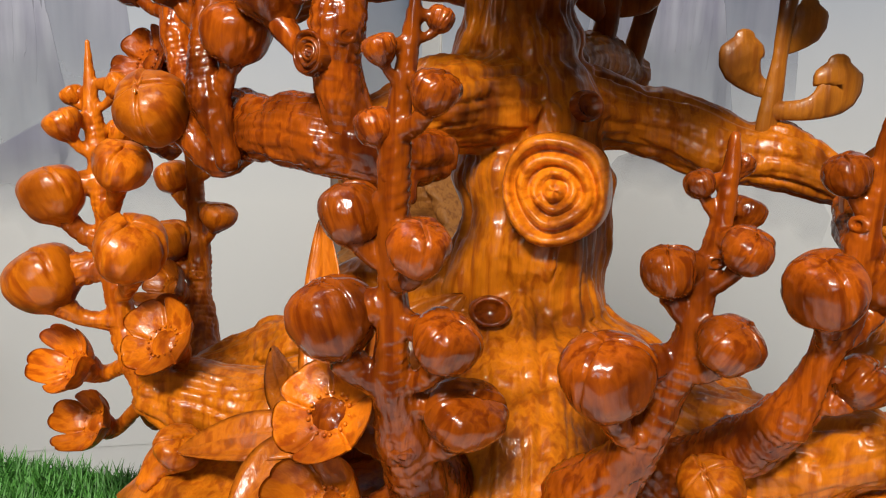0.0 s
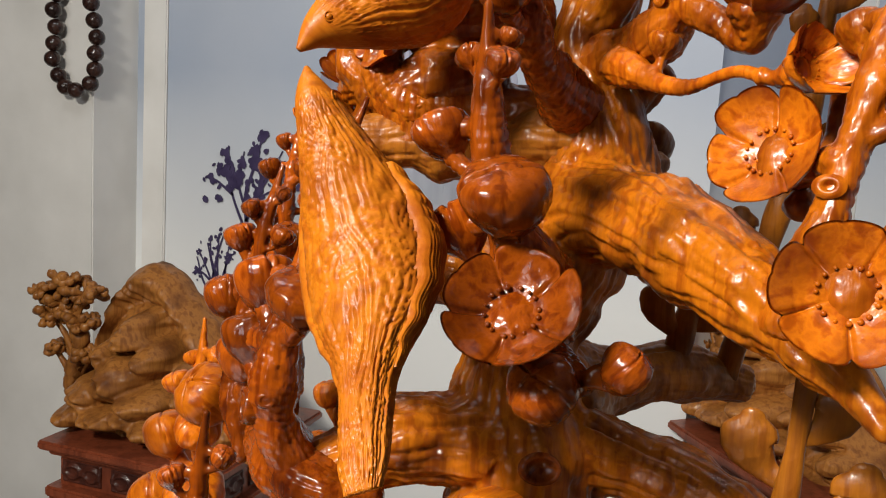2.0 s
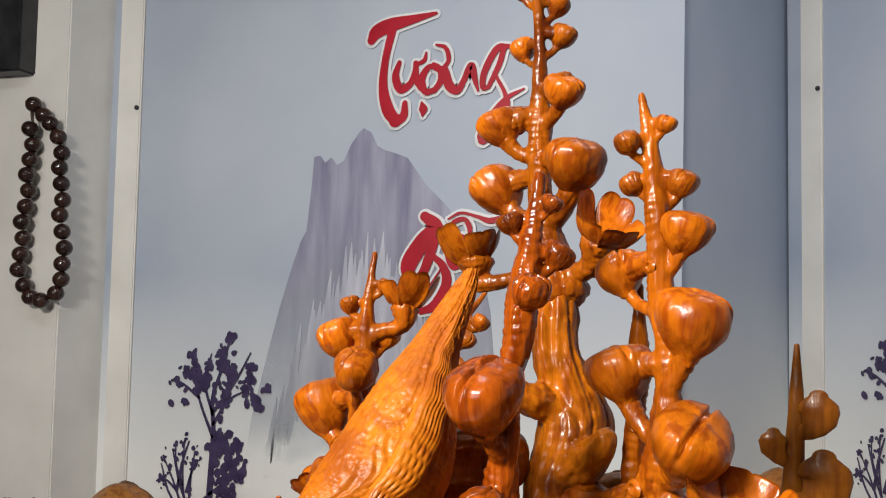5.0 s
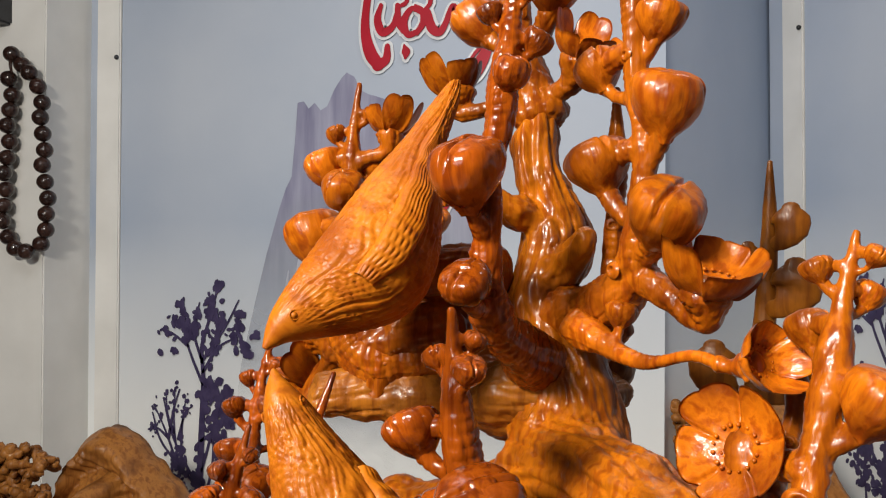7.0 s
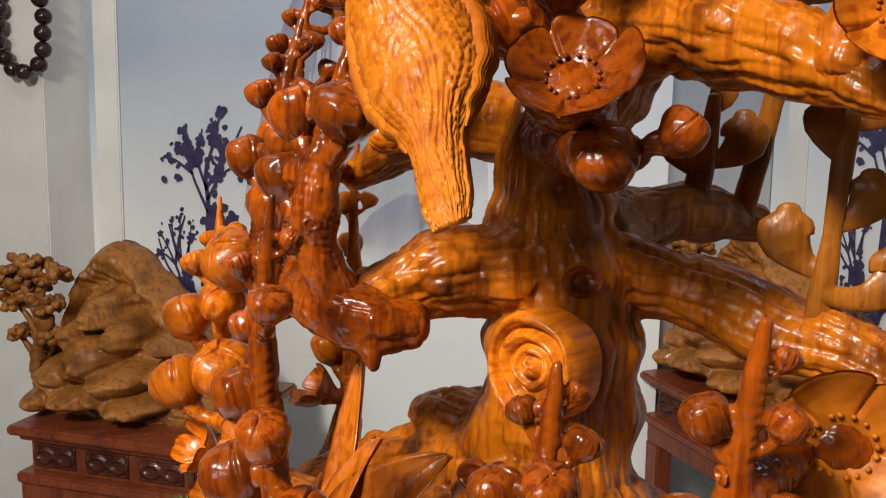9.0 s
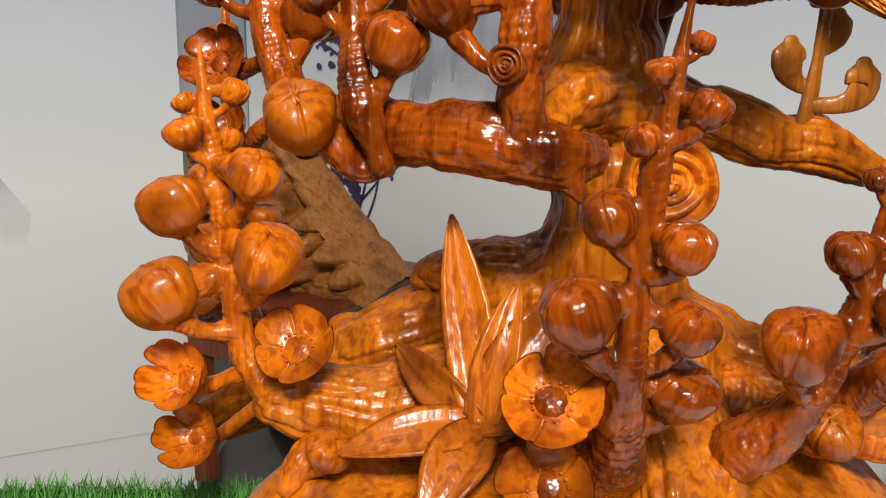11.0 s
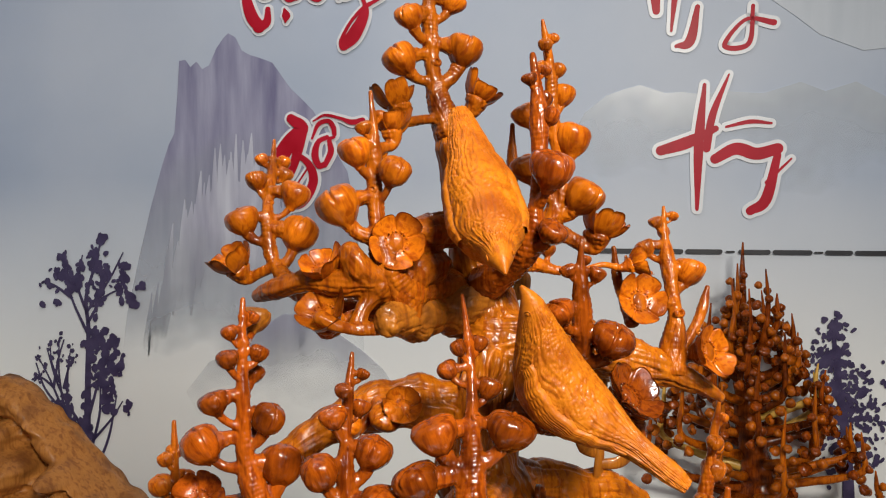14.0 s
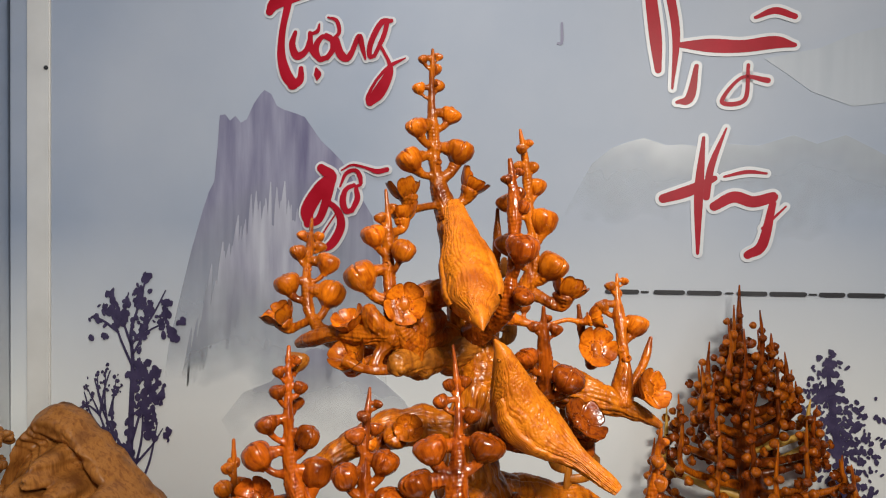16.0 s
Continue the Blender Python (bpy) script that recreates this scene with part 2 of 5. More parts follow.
def spline(pts, n):
    """n points on a smooth line through pts (each a tuple; any length)."""
    P = [np.array(p, float) for p in pts]
    P = [2 * P[0] - P[1]] + P + [2 * P[-1] - P[-2]]
    out = []
    for k in range(n):
        s = k / (n - 1) * (len(P) - 3)
        i = min(int(s), len(P) - 4)
        u = s - i
        a, b, c, d = P[i:i + 4]
        out.append(0.5 * (2 * b + (c - a) * u + (2 * a - 5 * b + 4 * c - d) * u * u + (3 * b - a - 3 * c + d) * u ** 3))
    return out


def tube(shape, pts, seg=14, step=0.006, rings=0.0, ring_len=0.006, lumps=0.0, furrow=0.0, seed=0.0, round_ends=True, flat=1.0, flat_dir=None, cuts=0.0):
    """A tapered limb through pts (x, y, z, radius), with carved rings, lumps, gouge cuts and furrows along it."""
    length = sum((Vector(a[:3]) - Vector(b[:3])).length for a, b in zip(pts, pts[1:]))
    n = max(6, int(length / step))
    line = spline(pts, n)
    t = (Vector(line[1][:3]) - Vector(line[0][:3])).normalized()
    u = t.orthogonal().normalized()
    rows, run = [], 0.0
    off = Vector((seed, 3, 7))
    for k, p in enumerate(line):
        c = Vector(p[:3])
        nx = Vector(line[min(k + 1, n - 1)][:3]) - Vector(line[max(k - 1, 0)][:3])
        t = nx.normalized()
        u = (u - t * u.dot(t)).normalized()
        w = t.cross(u)
        if k:
            run += (c - Vector(line[k - 1][:3])).length
        r = max(p[3], 0.0006)
        wob = noise.noise(c * 45 + Vector((seed, 0, 0)))
        swell = 1 + 0.4 * lumps * noise.noise(Vector((run * 55, seed, 1)))
        row = []
        for j in range(seg):
            a = 2 * math.pi * j / seg
            d = u * math.cos(a) + w * math.sin(a)
            if flat_dir is not None:
                d = d - flat_dir * d.dot(flat_dir) * (1 - flat)
            q = r * swell
            if rings:
                side = 0.62 + 1.1 * noise.noise(Vector((math.cos(a) * 1.1, math.sin(a) * 1.1, run * 40 + seed)))
                ph = math.pi * run / ring_len + 6 * wob + 1.2 * math.sin(a + 20 * run) + 0.6 * noise.noise(Vector((math.cos(a) * 2, math.sin(a) * 2, run * 90)))
                q += min(r, 0.010) * rings * max(0.0, min(1.2, side)) * (abs(math.sin(ph)) ** 0.6 - 0.65)
            if lumps:
                q += r * lumps * noise.noise((c + d * r) * 28 + off)
            if cuts:
                pv = c + d * r
                dist = noise.voronoi(Vector((pv.x * 75, pv.y * 75, pv.z * 70)) + noise.noise_vector(pv * 30) * 0.6 + off)[0]
                q += cuts * (min(1.0, (dist[0] / max(dist[1], 1e-4)) ** 2) - 0.5)
            if furrow:
                f = 0.7 * abs(noise.noise(Vector((math.cos(a) * 4.5 + 0.4 * math.sin(run * 50), math.sin(a) * 4.5, run * 150 + seed)))) + 0.9 * abs(noise.noise(Vector((math.cos(a + 3 * run) * 11, math.sin(a + 3 * run) * 11, run * 38 + seed))))
                q += furrow * (f - 0.35)
            row.append(c + d * q)
        rows.append(row)
    if round_ends:
        for end, sgn in ((0, -1), (-1, 1)):
            p, row = line[end], rows[end]
            c = Vector(p[:3])
            other = Vector(line[1 if end == 0 else -2][:3])
            t = (c - other).normalized()
            r = max(p[3], 0.0006)
            extra = []
            for s in (0.35, 0.7, 0.95):
                k = math.sqrt(1 - s * s)
                extra.append([c + t * (r * s * 0.7) + (q - c) * k for q in row])
            rows = extra[::-1] + rows if end == 0 else rows + extra
    shape.grid(rows, True, True, True)


def along(direction, up=(0, 0, 1)):
    """A turn whose z axis lies along direction."""
    return Vector(direction).normalized().to_track_quat("Z", "Y").to_matrix().to_4x4()


def sculpt(lines, voxel=0.0012, grooves=0.0, fine=250.0, long=30.0, rings=0.0, ring_len=0.005, lumps=0.3, chips=0.0, seed=0.0, passes=5, dents=0.0):
    """Limbs through (x, y, z, radius) grown together into one skin, with chisel grooves along them and ridges across."""
    raw, C, T, U, R, S = Shape(), [], [], [], [], []
    for k, pts in enumerate(lines):
        tube(raw, pts, 16, 0.003, lumps=lumps, seed=seed + 3.7 * k)
        length = sum((Vector(a[:3]) - Vector(b[:3])).length for a, b in zip(pts, pts[1:]))
        n = max(6, int(length / 0.0025))
        line, u, run = spline(pts, n), None, 0.17 * k
        for i, p in enumerate(line):
            d = Vector(line[min(i + 1, n - 1)][:3]) - Vector(line[max(i - 1, 0)][:3])
            d.normalize()
            u = d.orthogonal().normalized() if u is None else (u - d * u.dot(d)).normalized()
            if i:
                run += float(np.linalg.norm(p[:3] - line[i - 1][:3]))
            C.append(p[:3]), T.append(tuple(d)), U.append(tuple(u)), R.append(max(p[3], 0.0008)), S.append(run)
    me = bpy.data.meshes.new("raw")
    me.from_pydata(raw.v, [], raw.f)
    ob = bpy.data.objects.new("raw", me)
    scene.collection.objects.link(ob)
    skin = ob.modifiers.new("skin", "REMESH")
    skin.mode, skin.voxel_size = "VOXEL", voxel
    soft = ob.modifiers.new("soft", "SMOOTH")
    soft.factor, soft.iterations = 0.6, passes
    got = bpy.data.meshes.new_from_object(ob.evaluated_get(bpy.context.evaluated_depsgraph_get()))
    bpy.data.objects.remove(ob)
    bpy.data.meshes.remove(me)
    n = len(got.vertices)
    P, N = np.empty(n * 3), np.empty(n * 3)
    got.vertices.foreach_get("co", P)
    got.vertex_normals.foreach_get("vector", N)
    P, N = P.reshape(-1, 3), N.reshape(-1, 3)
    C, T, U, R, S = (np.array(a, float) for a in (C, T, U, R, S))
    near = np.empty(n, int)
    for i in range(0, n, 3000):
        near[i:i + 3000] = (np.sqrt(((P[i:i + 3000, None] - C[None]) ** 2).sum(-1)) - R).argmin(1)
    D = P - C[near]
    W = np.cross(T, U)
    ca, sa = (D * U[near]).sum(1), (D * W[near]).sum(1)
    rr = np.sqrt(ca * ca + sa * sa) + 1e-6
    run = S[near] + (D * T[near]).sum(1)
    move = np.zeros(n)
    for i in range(n):
        r, s, a, b = rr[i], run[i], ca[i] / rr[i], sa[i] / rr[i]
        q = min(r, 0.03)
        fade = min(1.0, r / 0.009)
        p = Vector(P[i])
        wob = noise.noise(p * 38 + Vector((seed, 0, 0)))
        m = 0.0
        if grooves:
            f = noise.noise(Vector((a * q * fine + 0.5 * wob, b * q * fine, s * long + seed)))
            g = noise.noise(Vector((a * q * fine * 0.42, b * q * fine * 0.42, s * long * 0.6 + seed + 40)))
            m += grooves * fade * (0.6 * min(1.0, abs(f) * 4.0) + 0.9 * min(1.0, abs(g) * 4.0) - 1.1)
        if rings:
            mask = max(0.0, min(1.0, 0.35 + 2.2 * noise.noise(Vector((a * 0.9, b * 0.9, s * 26 + seed)))))
            m += rings * mask * min(1.0, r / 0.007) * (abs(math.sin(math.pi * s / ring_len + 4 * wob + 0.8 * a)) ** 0.55 - 0.7)
        if chips:
            v = noise.voronoi(p * 95 + noise.noise_vector(p * 40) * 0.5)[0]
            m += chips * fade * (min(1.0, (v[0] / max(v[1], 1e-4)) ** 2) - 0.6)
        if dents:
            h = noise.noise(p * 62 + Vector((seed, 5, 0)))
            m -= dents * fade * max(0.0, h - 0.05)
        move[i] = m
    P = P + N * move[:, None]
    s2 = Shape()
    s2.v = [tuple(p) for p in P.tolist()]
    s2.f = [tuple(f.vertices) for f in got.polygons]
    bpy.data.meshes.remove(got)
    return s2


# ---- the pieces that repeat on the carving ----
BUD, BLOOM = 0.015, 0.023


def bud_shape(seed, kind, nlat=32, nlon=96):
    """A plump bud on a tapering cup: one deep slit over a squat top, or closed petals that lap over one another."""
    g = random.Random(seed + 30)
    s, rows = Shape(), []
    squat = [(0.28, -1.20), (0.38, -1.02), (0.66, -0.74), (0.93, -0.36), (1.04, 0.02), (1.02, 0.32), (0.88, 0.54), (0.60, 0.66), (0.28, 0.70), (0.02, 0.70)]
    plump = [(0.28, -1.12), (0.44, -0.96), (0.76, -0.70), (0.97, -0.30), (1.03, 0.10), (0.96, 0.44), (0.76, 0.68), (0.48, 0.80), (0.22, 0.84), (0.02, 0.84)]
    prof = spline(squat if kind == 0 else plump, nlat + 1)
    seams = [0.0, math.pi] if kind == 0 else [g.uniform(-.3, .3) + k * 2 * math.pi / 3 for k in range(3)] if kind == 1 else [g.uniform(-.2, .2) + k * math.pi / 2 for k in range(4)]
    bend = [g.uniform(-.45, .45) for _ in seams]
    for r, z in prof:
        row = []
        for j in range(nlon):
            a = 2 * math.pi * j / nlon
            d = 0.0
            for k, a0 in enumerate(seams):
                da = (a - a0 - bend[k] * (0.8 - z) * 0.7 + math.pi) % (2 * math.pi) - math.pi
                off = math.sin(da) * max(r, 0.05) if abs(da) < 1.57 else 9
                fade = max(0.0, min(1.0, (z + (0.05 if kind == 0 else 0.45)) / 0.4))
                if kind == 0:
                    d -= 0.20 * fade * math.exp(-(off / 0.075) ** 4)
                    d += 0.035 * fade * math.exp(-((abs(off) - 0.16) / 0.10) ** 2)
                else:
                    d -= 0.17 * fade * math.exp(-(off / 0.04) ** 2)
                    d += 0.085 * fade * math.exp(-off / 0.22) if 0 < off < 1.2 else 0.0
            big = 0.09 * noise.noise(Vector((math.cos(a) * 1.1, math.sin(a) * 1.1, z * 1.1 + seed * 9)))
            facet = 0.030 * noise.noise(Vector((math.cos(a) * 4, math.sin(a) * 4, z * 4 + seed)))
            k2 = 1 + big + facet + d * 0.75
            row.append((BUD * r * k2 * math.cos(a), BUD * r * k2 * math.sin(a), BUD * (z * (1 + big) + d * max(0.0, z) * 0.9)))
        rows.append(row)
    s.grid(rows, True, True, True)
    if kind == 2 and nlon > 40:
        for k in range(5):
            a = g.uniform(0, 6.28)
            tube(s, [(0, 0, 0.80 * BUD, 0.05 * BUD), (0.12 * BUD * math.cos(a), 0.12 * BUD * math.sin(a), 0.87 * BUD, 0.06 * BUD), (0.28 * BUD * math.cos(a + .4), 0.28 * BUD * math.sin(a + .4), 0.81 * BUD, 0.03 * BUD)], 6, 0.001)
    return s


def flower_shape(seed, cup, nr=18, na=120):
    """Five broad cupped petals that overlap, thick rims, a ring of beads round a low dome."""
    s = Shape()
    rnd = random.Random(seed)
    curl = [rnd.uniform(0.7, 1.3) for _ in range(5)]
    reach = [rnd.uniform(0.92, 1.06) for _ in range(5)]

    def point(rho, a, side):
        k = (a / (2 * math.pi) * 5) % 5
        d = abs((k % 1) - 0.5) * 2
        i = int(k)
        e = d ** 6
        edge = (1 - 0.15 * d ** 8 - 0.03 * (1 - d) ** 10) * (reach[i] * (1 - e) + e)
        c = curl[i] * (1 - d ** 4) + 0.9 * d ** 4
        x = rho * edge
        z = cup * c * (0.25 * x + 0.75 * x ** 2.6)
        z += 0.10 * (k % 1 - 0.5) * min(1, max(0, x - 0.35) * 3) * (1 - e)
        z -= 0.09 * math.exp(-((1 - d) * x / 0.045) ** 2) * min(1, max(0, x - 0.3) * 5)
        z += 0.012 * math.exp(-((x - 0.36) / 0.07) ** 2)
        z += 0.035 * noise.noise(Vector((x * 2.5 * math.cos(a), x * 2.5 * math.sin(a), seed)))
        rim = 0.055 * math.sqrt(max(0.0, 1 - rho ** 8))
        z += rim if side > 0 else -rim - 0.16 * (1 - rho)
        pull = 1 - 0.18 * cup * x ** 3
        return (BLOOM * x * pull * math.cos(a), BLOOM * x * pull * math.sin(a), BLOOM * z)

    rows = [[point(max(0.02, i / nr), 2 * math.pi * j / na, 1) for j in range(na)] for i in range(nr + 1)]
    rows += [[point(max(0.02, i / nr), 2 * math.pi * j / na, -1) for j in range(na)] for i in range(nr, -1, -1)]
    s.grid(rows, True, True, True)
    if na < 60:
        return s
    for k in range(16):
        a = 2 * math.pi * k / 16 + rnd.uniform(-.08, .08)
        ball(s, (BLOOM * 0.36 * math.cos(a), BLOOM * 0.36 * math.sin(a), BLOOM * (0.12 + 0.10 * cup)), BLOOM * rnd.uniform(0.028, 0.042), 6, 0.8)
    for k in range(9):
        a, e = rnd.uniform(0, 6.28), rnd.uniform(0.10, 0.27)
        ball(s, (BLOOM * e * math.cos(a), BLOOM * e * math.sin(a), BLOOM * (0.06 + 0.06 * cup)), BLOOM * rnd.uniform(0.025, 0.04), 5, 0.7)
    ball(s, (0, 0, BLOOM * 0.05), BLOOM * 0.09, 8, 0.6)
    return s


def ball(s, c, r, n=8, squash=1.0):
    rows = []
    for i in range(n + 1):
        th = math.pi * (0.03 + 0.94 * i / n)
        rows.append([(c[0] + r * math.sin(th) * math.cos(2 * math.pi * j / (2 * n)), c[1] + r * math.sin(th) * math.sin(2 * math.pi * j / (2 * n)), c[2] - r * squash * math.cos(th)) for j in range(2 * n)])
    s.grid(rows, True, True, True)


BUDS = {(k, mat.name): bud_shape(k, (0, 1, 2, 0)[k]).mesh("bud", mat) for k in range(4) for mat in (ORANGE, DARKW, BACKW)}
FAR_BUDS = {(k, mat.name): bud_shape(k, (0, 1, 2)[k], 10, 18).mesh("bud", mat) for k in range(3) for mat in (ORANGE, DARKW)}
FAR_FLOWERS = {mat.name: flower_shape(1, 0.75, 5, 30).mesh("flower", mat) for mat in (ORANGE, DARKW, YELLOW)}
FLOWERS = {(k, mat.name): flower_shape(k, (0.45, 0.75)[k]).mesh("flower", mat) for k in range(2) for mat in (ORANGE, DARKW, YELLOW)}


def blade(shape, base, tip, width, normal, bend=0.15, thick=0.004):
    """A carved leaf with a raised middle rib, bent over its length."""
    base, tip, normal = Vector(base), Vector(tip), Vector(normal).normalized()
    d = tip - base
    side = d.cross(normal).normalized()
    normal = side.cross(d).normalized()
    rows, n, m = [], 22, 9
    for i in range(n + 1):
        s = i / n
        w = width * (math.sin(math.pi * min(1, 0.12 + 0.88 * s) ** 0.9) ** 0.8 if s < 1 else 0.0) * 0.5 + 0.0008
        c = base + d * s + normal * (bend * d.length * math.sin(math.pi * s) * 0.6)
        row = []
        for j in range(m):
            q = (j / (m - 1)) * 2 - 1
            z = 0.35 * w * q * q + 0.0009 * math.sin(9 * q + 4 * s) + 0.0016 * math.exp(-(q / 0.12) ** 2)
            row.append(c + side * (q * w) + normal * z)
        for j in range(m - 2, 0, -1):
            q = (j / (m - 1)) * 2 - 1
            row.append(c + side * (q * w) + normal * (0.35 * w * q * q - thick * (1 - q * q)))
        rows.append(row)
    shape.grid(rows, True, True, True)


# ---- the plum tree carving with two birds ----
carving = tagged(new("plum_tree_carving"), "glossy orange carved wooden plum tree with two birds, buds and blossoms", "wood carving")
carving.matrix_basis = Matrix(((0.9963, -0.0164, -0.004, 0.0026), (0.0166, 0.998, 0.0043, -0.0082), (0.0033, -0.0051, 0.9976, 0.0041), (0, 0, 0, 1))) @ Matrix.Translation((0, 0, 1.03))
INV = Matrix.Translation((0, 0, -1.03))


def carved(name, shape, mat, label="", parent=None, m=None):
    """A part of the carving, given in room metres."""
    if m is not None:
        return part(name, shape, mat, parent or carving, label, m=(INV @ m) if parent is None else m)
    ob = part(name, shape, mat, parent or carving, label)
    ob.matrix_basis = INV if parent is None else Matrix.Identity(4)
    return ob


rnd = random.Random(5)


def branch(stem, buds=(), flowers=(), mat=ORANGE, label="", rings=0.0010, lumps=0.45, name="branch"):
    """A carved limb (x, y, z, radius), with buds (x, y, z, radius[, dark]) on stalks and flowers (x, y, z, radius, facing, cup[, mat])."""
    stem = list(stem)
    stem = [(*p[:3], p[3] * (1.0 - 0.32 * k / (len(stem) - 1))) for k, p in enumerate(stem)]
    stem[-1] = (*stem[-1][:3], max(stem[-1][3], 0.45 * stem[-2][3], 0.0017))
    lines = [stem]
    line = [Vector(p[:3]) for p in spline(stem, 60)]
    placed = []
    buds = list(buds)
    if len(buds) > 2:
        for at, r, side in ((46, 0.0075, 1), (51, 0.0062, -1), (54, 0.0050, 1)):
            turn = rnd.uniform(-0.6, 0.6)
            c = line[at] + Vector((math.cos(turn), math.sin(turn), 0)) * (side * (1.3 * r + 0.0025))
            if all((c - Vector(b[:3])).length > r + b[3] for b in buds):
                buds.append((*c, r))
    for b in buds:
        c, r = Vector(b[:3]), b[3]
        root = min(line, key=lambda q: (q - (c - Vector((0, 0, 1.7 * r)))).length + (0.02 if q.z > c.z else 0))
        axis = (c - root).normalized() * 0.9 + Vector((0, 0, 0.8)) + Vector((rnd.uniform(-.15, .15), rnd.uniform(-.15, .15), 0))
        axis.normalize()
        foot = c - axis * (r * 0.78)
        mid = (root + foot) / 2 - Vector((0, 0, 0.15 * (root - foot).length)) + (foot - root) * 0.1
        lines.append([(*root, r * 0.42), (*mid, r * 0.31), (*(foot - axis * r * 0.1), r * 0.36)])
        level = min(line, key=lambda q: (q - c).length + 1.5 * abs(q.z - c.z))
        if r * 1.05 < (level - c).length < 2.4 * r:
            lines.append([(*(level + Vector((0, 0, r * 0.3))), r * 0.30), (*(level * 0.6 + c * 0.4 + Vector((0, 0, r * 0.2))), r * 0.42), (*c, r * 0.7)])
        placed.append((c, r, axis, b[4] if len(b) > 4 else None))
    heads = []
    for fl in flowers:
        c, r, face = Vector(fl[:3]), fl[3], Vector(fl[4]).normalized()
        root = min(line, key=lambda q: (q - (c - face * r)).length)
        foot = c - face * (r * 0.12)
        mid = foot - face * (r * 0.5)
        lines.append([(*root, r * 0.26), (*((root + mid) / 2), r * 0.22), (*mid, r * 0.24), (*foot, r * 0.45)])
        heads.append((c, r, face, fl[5], fl[6] if len(fl) > 6 else mat))
    s = sculpt(lines, 0.0010, 0.0007, 320, 60, rings, 0.0042, lumps, 0.0007, rnd.random() * 50, 3, 0.0020)
    rad = [p[3] for p in spline(stem, 60)]
    for k in (16, 38):
        q, rr = line[k], rad[k]
        if rr < 0.0045:
            continue
        d = (Vector((-0.7, -0.7, 0.1)) if rnd.random() < 0.5 else Vector((0.1, -1, 0.1))) + Vector((rnd.uniform(-.5, .5), rnd.uniform(-.4, .4), 0))
        t = (line[k + 1] - line[k - 1]).normalized()
        d = (d - t * d.dot(t)).normalized()
        hole, h = [], min(0.003, rr * 0.4)
        for e, z in ((1.9, -0.45), (1.6, -0.12), (1.3, 0.06), (1.0, 0.10), (0.8, -0.05), (0.6, -0.5), (0.4, -0.9), (0.05, -1.0)):
            hole.append([(h * e * math.cos(a), h * e * 0.75 * math.sin(a), h * z) for a in (2 * math.pi * j / 18 for j in range(18))])
        eye = Shape()
        eye.grid(hole, True, False, True)
        s.merge(eye, Matrix.Translation(q + d * rr * 1.02) @ along(d))
    ob = carved(name, s, TWIGW if mat is ORANGE else mat, label)
    for c, r, axis, m2 in placed:
        m2 = m2 or mat
        r = r * (0.91 if c.y < -0.18 and c.z < 1.3 else 0.96)
        k = rnd.choice((1, 2, 2, 1, 0, 3)) if c.z < 1.33 else rnd.choice((0, 3, 0, 3, 1))
        m = Matrix.Translation(c) @ along(axis) @ Matrix.Rotation(rnd.uniform(0, 6.28), 4, "Z") @ Matrix.Diagonal((r / BUD * rnd.uniform(0.98, 1.08), r / BUD * rnd.uniform(0.92, 1.0), r / BUD * rnd.uniform(0.9, 1.05), 1))
        part("bud", BUDS[(k, m2.name)], None, ob, m=m)
    for c, r, face, cup, m2 in heads:
        m = Matrix.Translation(c) @ along(face) @ Matrix.Rotation(rnd.uniform(0, 6.28), 4, "Z") @ Matrix.Scale(r / BLOOM, 4)
        part("flower", FLOWERS[(cup, m2.name)], None, ob, m=m)
    return ob


TOC = (-0.62, -0.72, 0.25)

def knot(c, normal, r, mat=TRUNKW, label="carved spiral knot"):
    s, rows = Shape(), []
    prof = [(1.14, -0.75), (1.10, -0.1), (1.02, 0.20), (0.94, 0.24), (0.87, 0.16), (0.82, -0.02), (0.77, -0.04), (0.72, 0.12), (0.65, 0.20), (0.58, 0.19), (0.52, 0.0), (0.47, -0.04), (0.42, 0.10), (0.36, 0.17), (0.30, 0.12), (0.26, 0.0), (0.22, 0.02), (0.17, 0.16), (0.10, 0.20), (0.02, 0.20)]
    for q, z in prof:
        rows.append([(r * q * math.cos(a) * (1 + 0.06 * math.sin(2 * a + 4 * q)), r * q * math.sin(a) * (1 + 0.05 * math.sin(3 * a + q)), r * (z + 0.03 * math.sin(3 * a + 9 * q))) for a in (2 * math.pi * j / 64 for j in range(64))])
    s.grid(rows, True, False, True)
    carved("knot", s, mat, label, m=Matrix.Translation(c) @ along(normal))


knot((0.0125, -0.113, 1.2175), (-0.45, -0.88, 0.06), 0.0245)
knot((-0.103, -0.133, 1.277), (-0.75, -0.6, 0.05), 0.0085, DARKW, "small dark ring knot")
knot((-0.152, -0.002, 1.234), (-0.7, -0.55, -0.1), 0.009, DARKW, "small dark ring knot")
for c, nrm in (((0.034, -0.098, 1.257), (0.35, -0.9, 0.2)), ((-0.016, -0.108, 1.158), (-0.3, -0.9, 0.2))):
    s, rows = Shape(), []
    for q, z in ((1.25, -0.3), (1.15, 0.05), (1.0, 0.16), (0.85, 0.05), (0.7, -0.25), (0.02, -0.4)):
        rows.append([(0.0085 * q * math.cos(a), 0.0085 * q * 0.75 * math.sin(a), 0.0085 * z) for a in (2 * math.pi * j / 24 for j in range(24))])
    s.grid(rows, True, False, True)
    carved("knot_hole", s, DARKW, "hollow knot hole", m=Matrix.Translation(c) @ along(nrm))


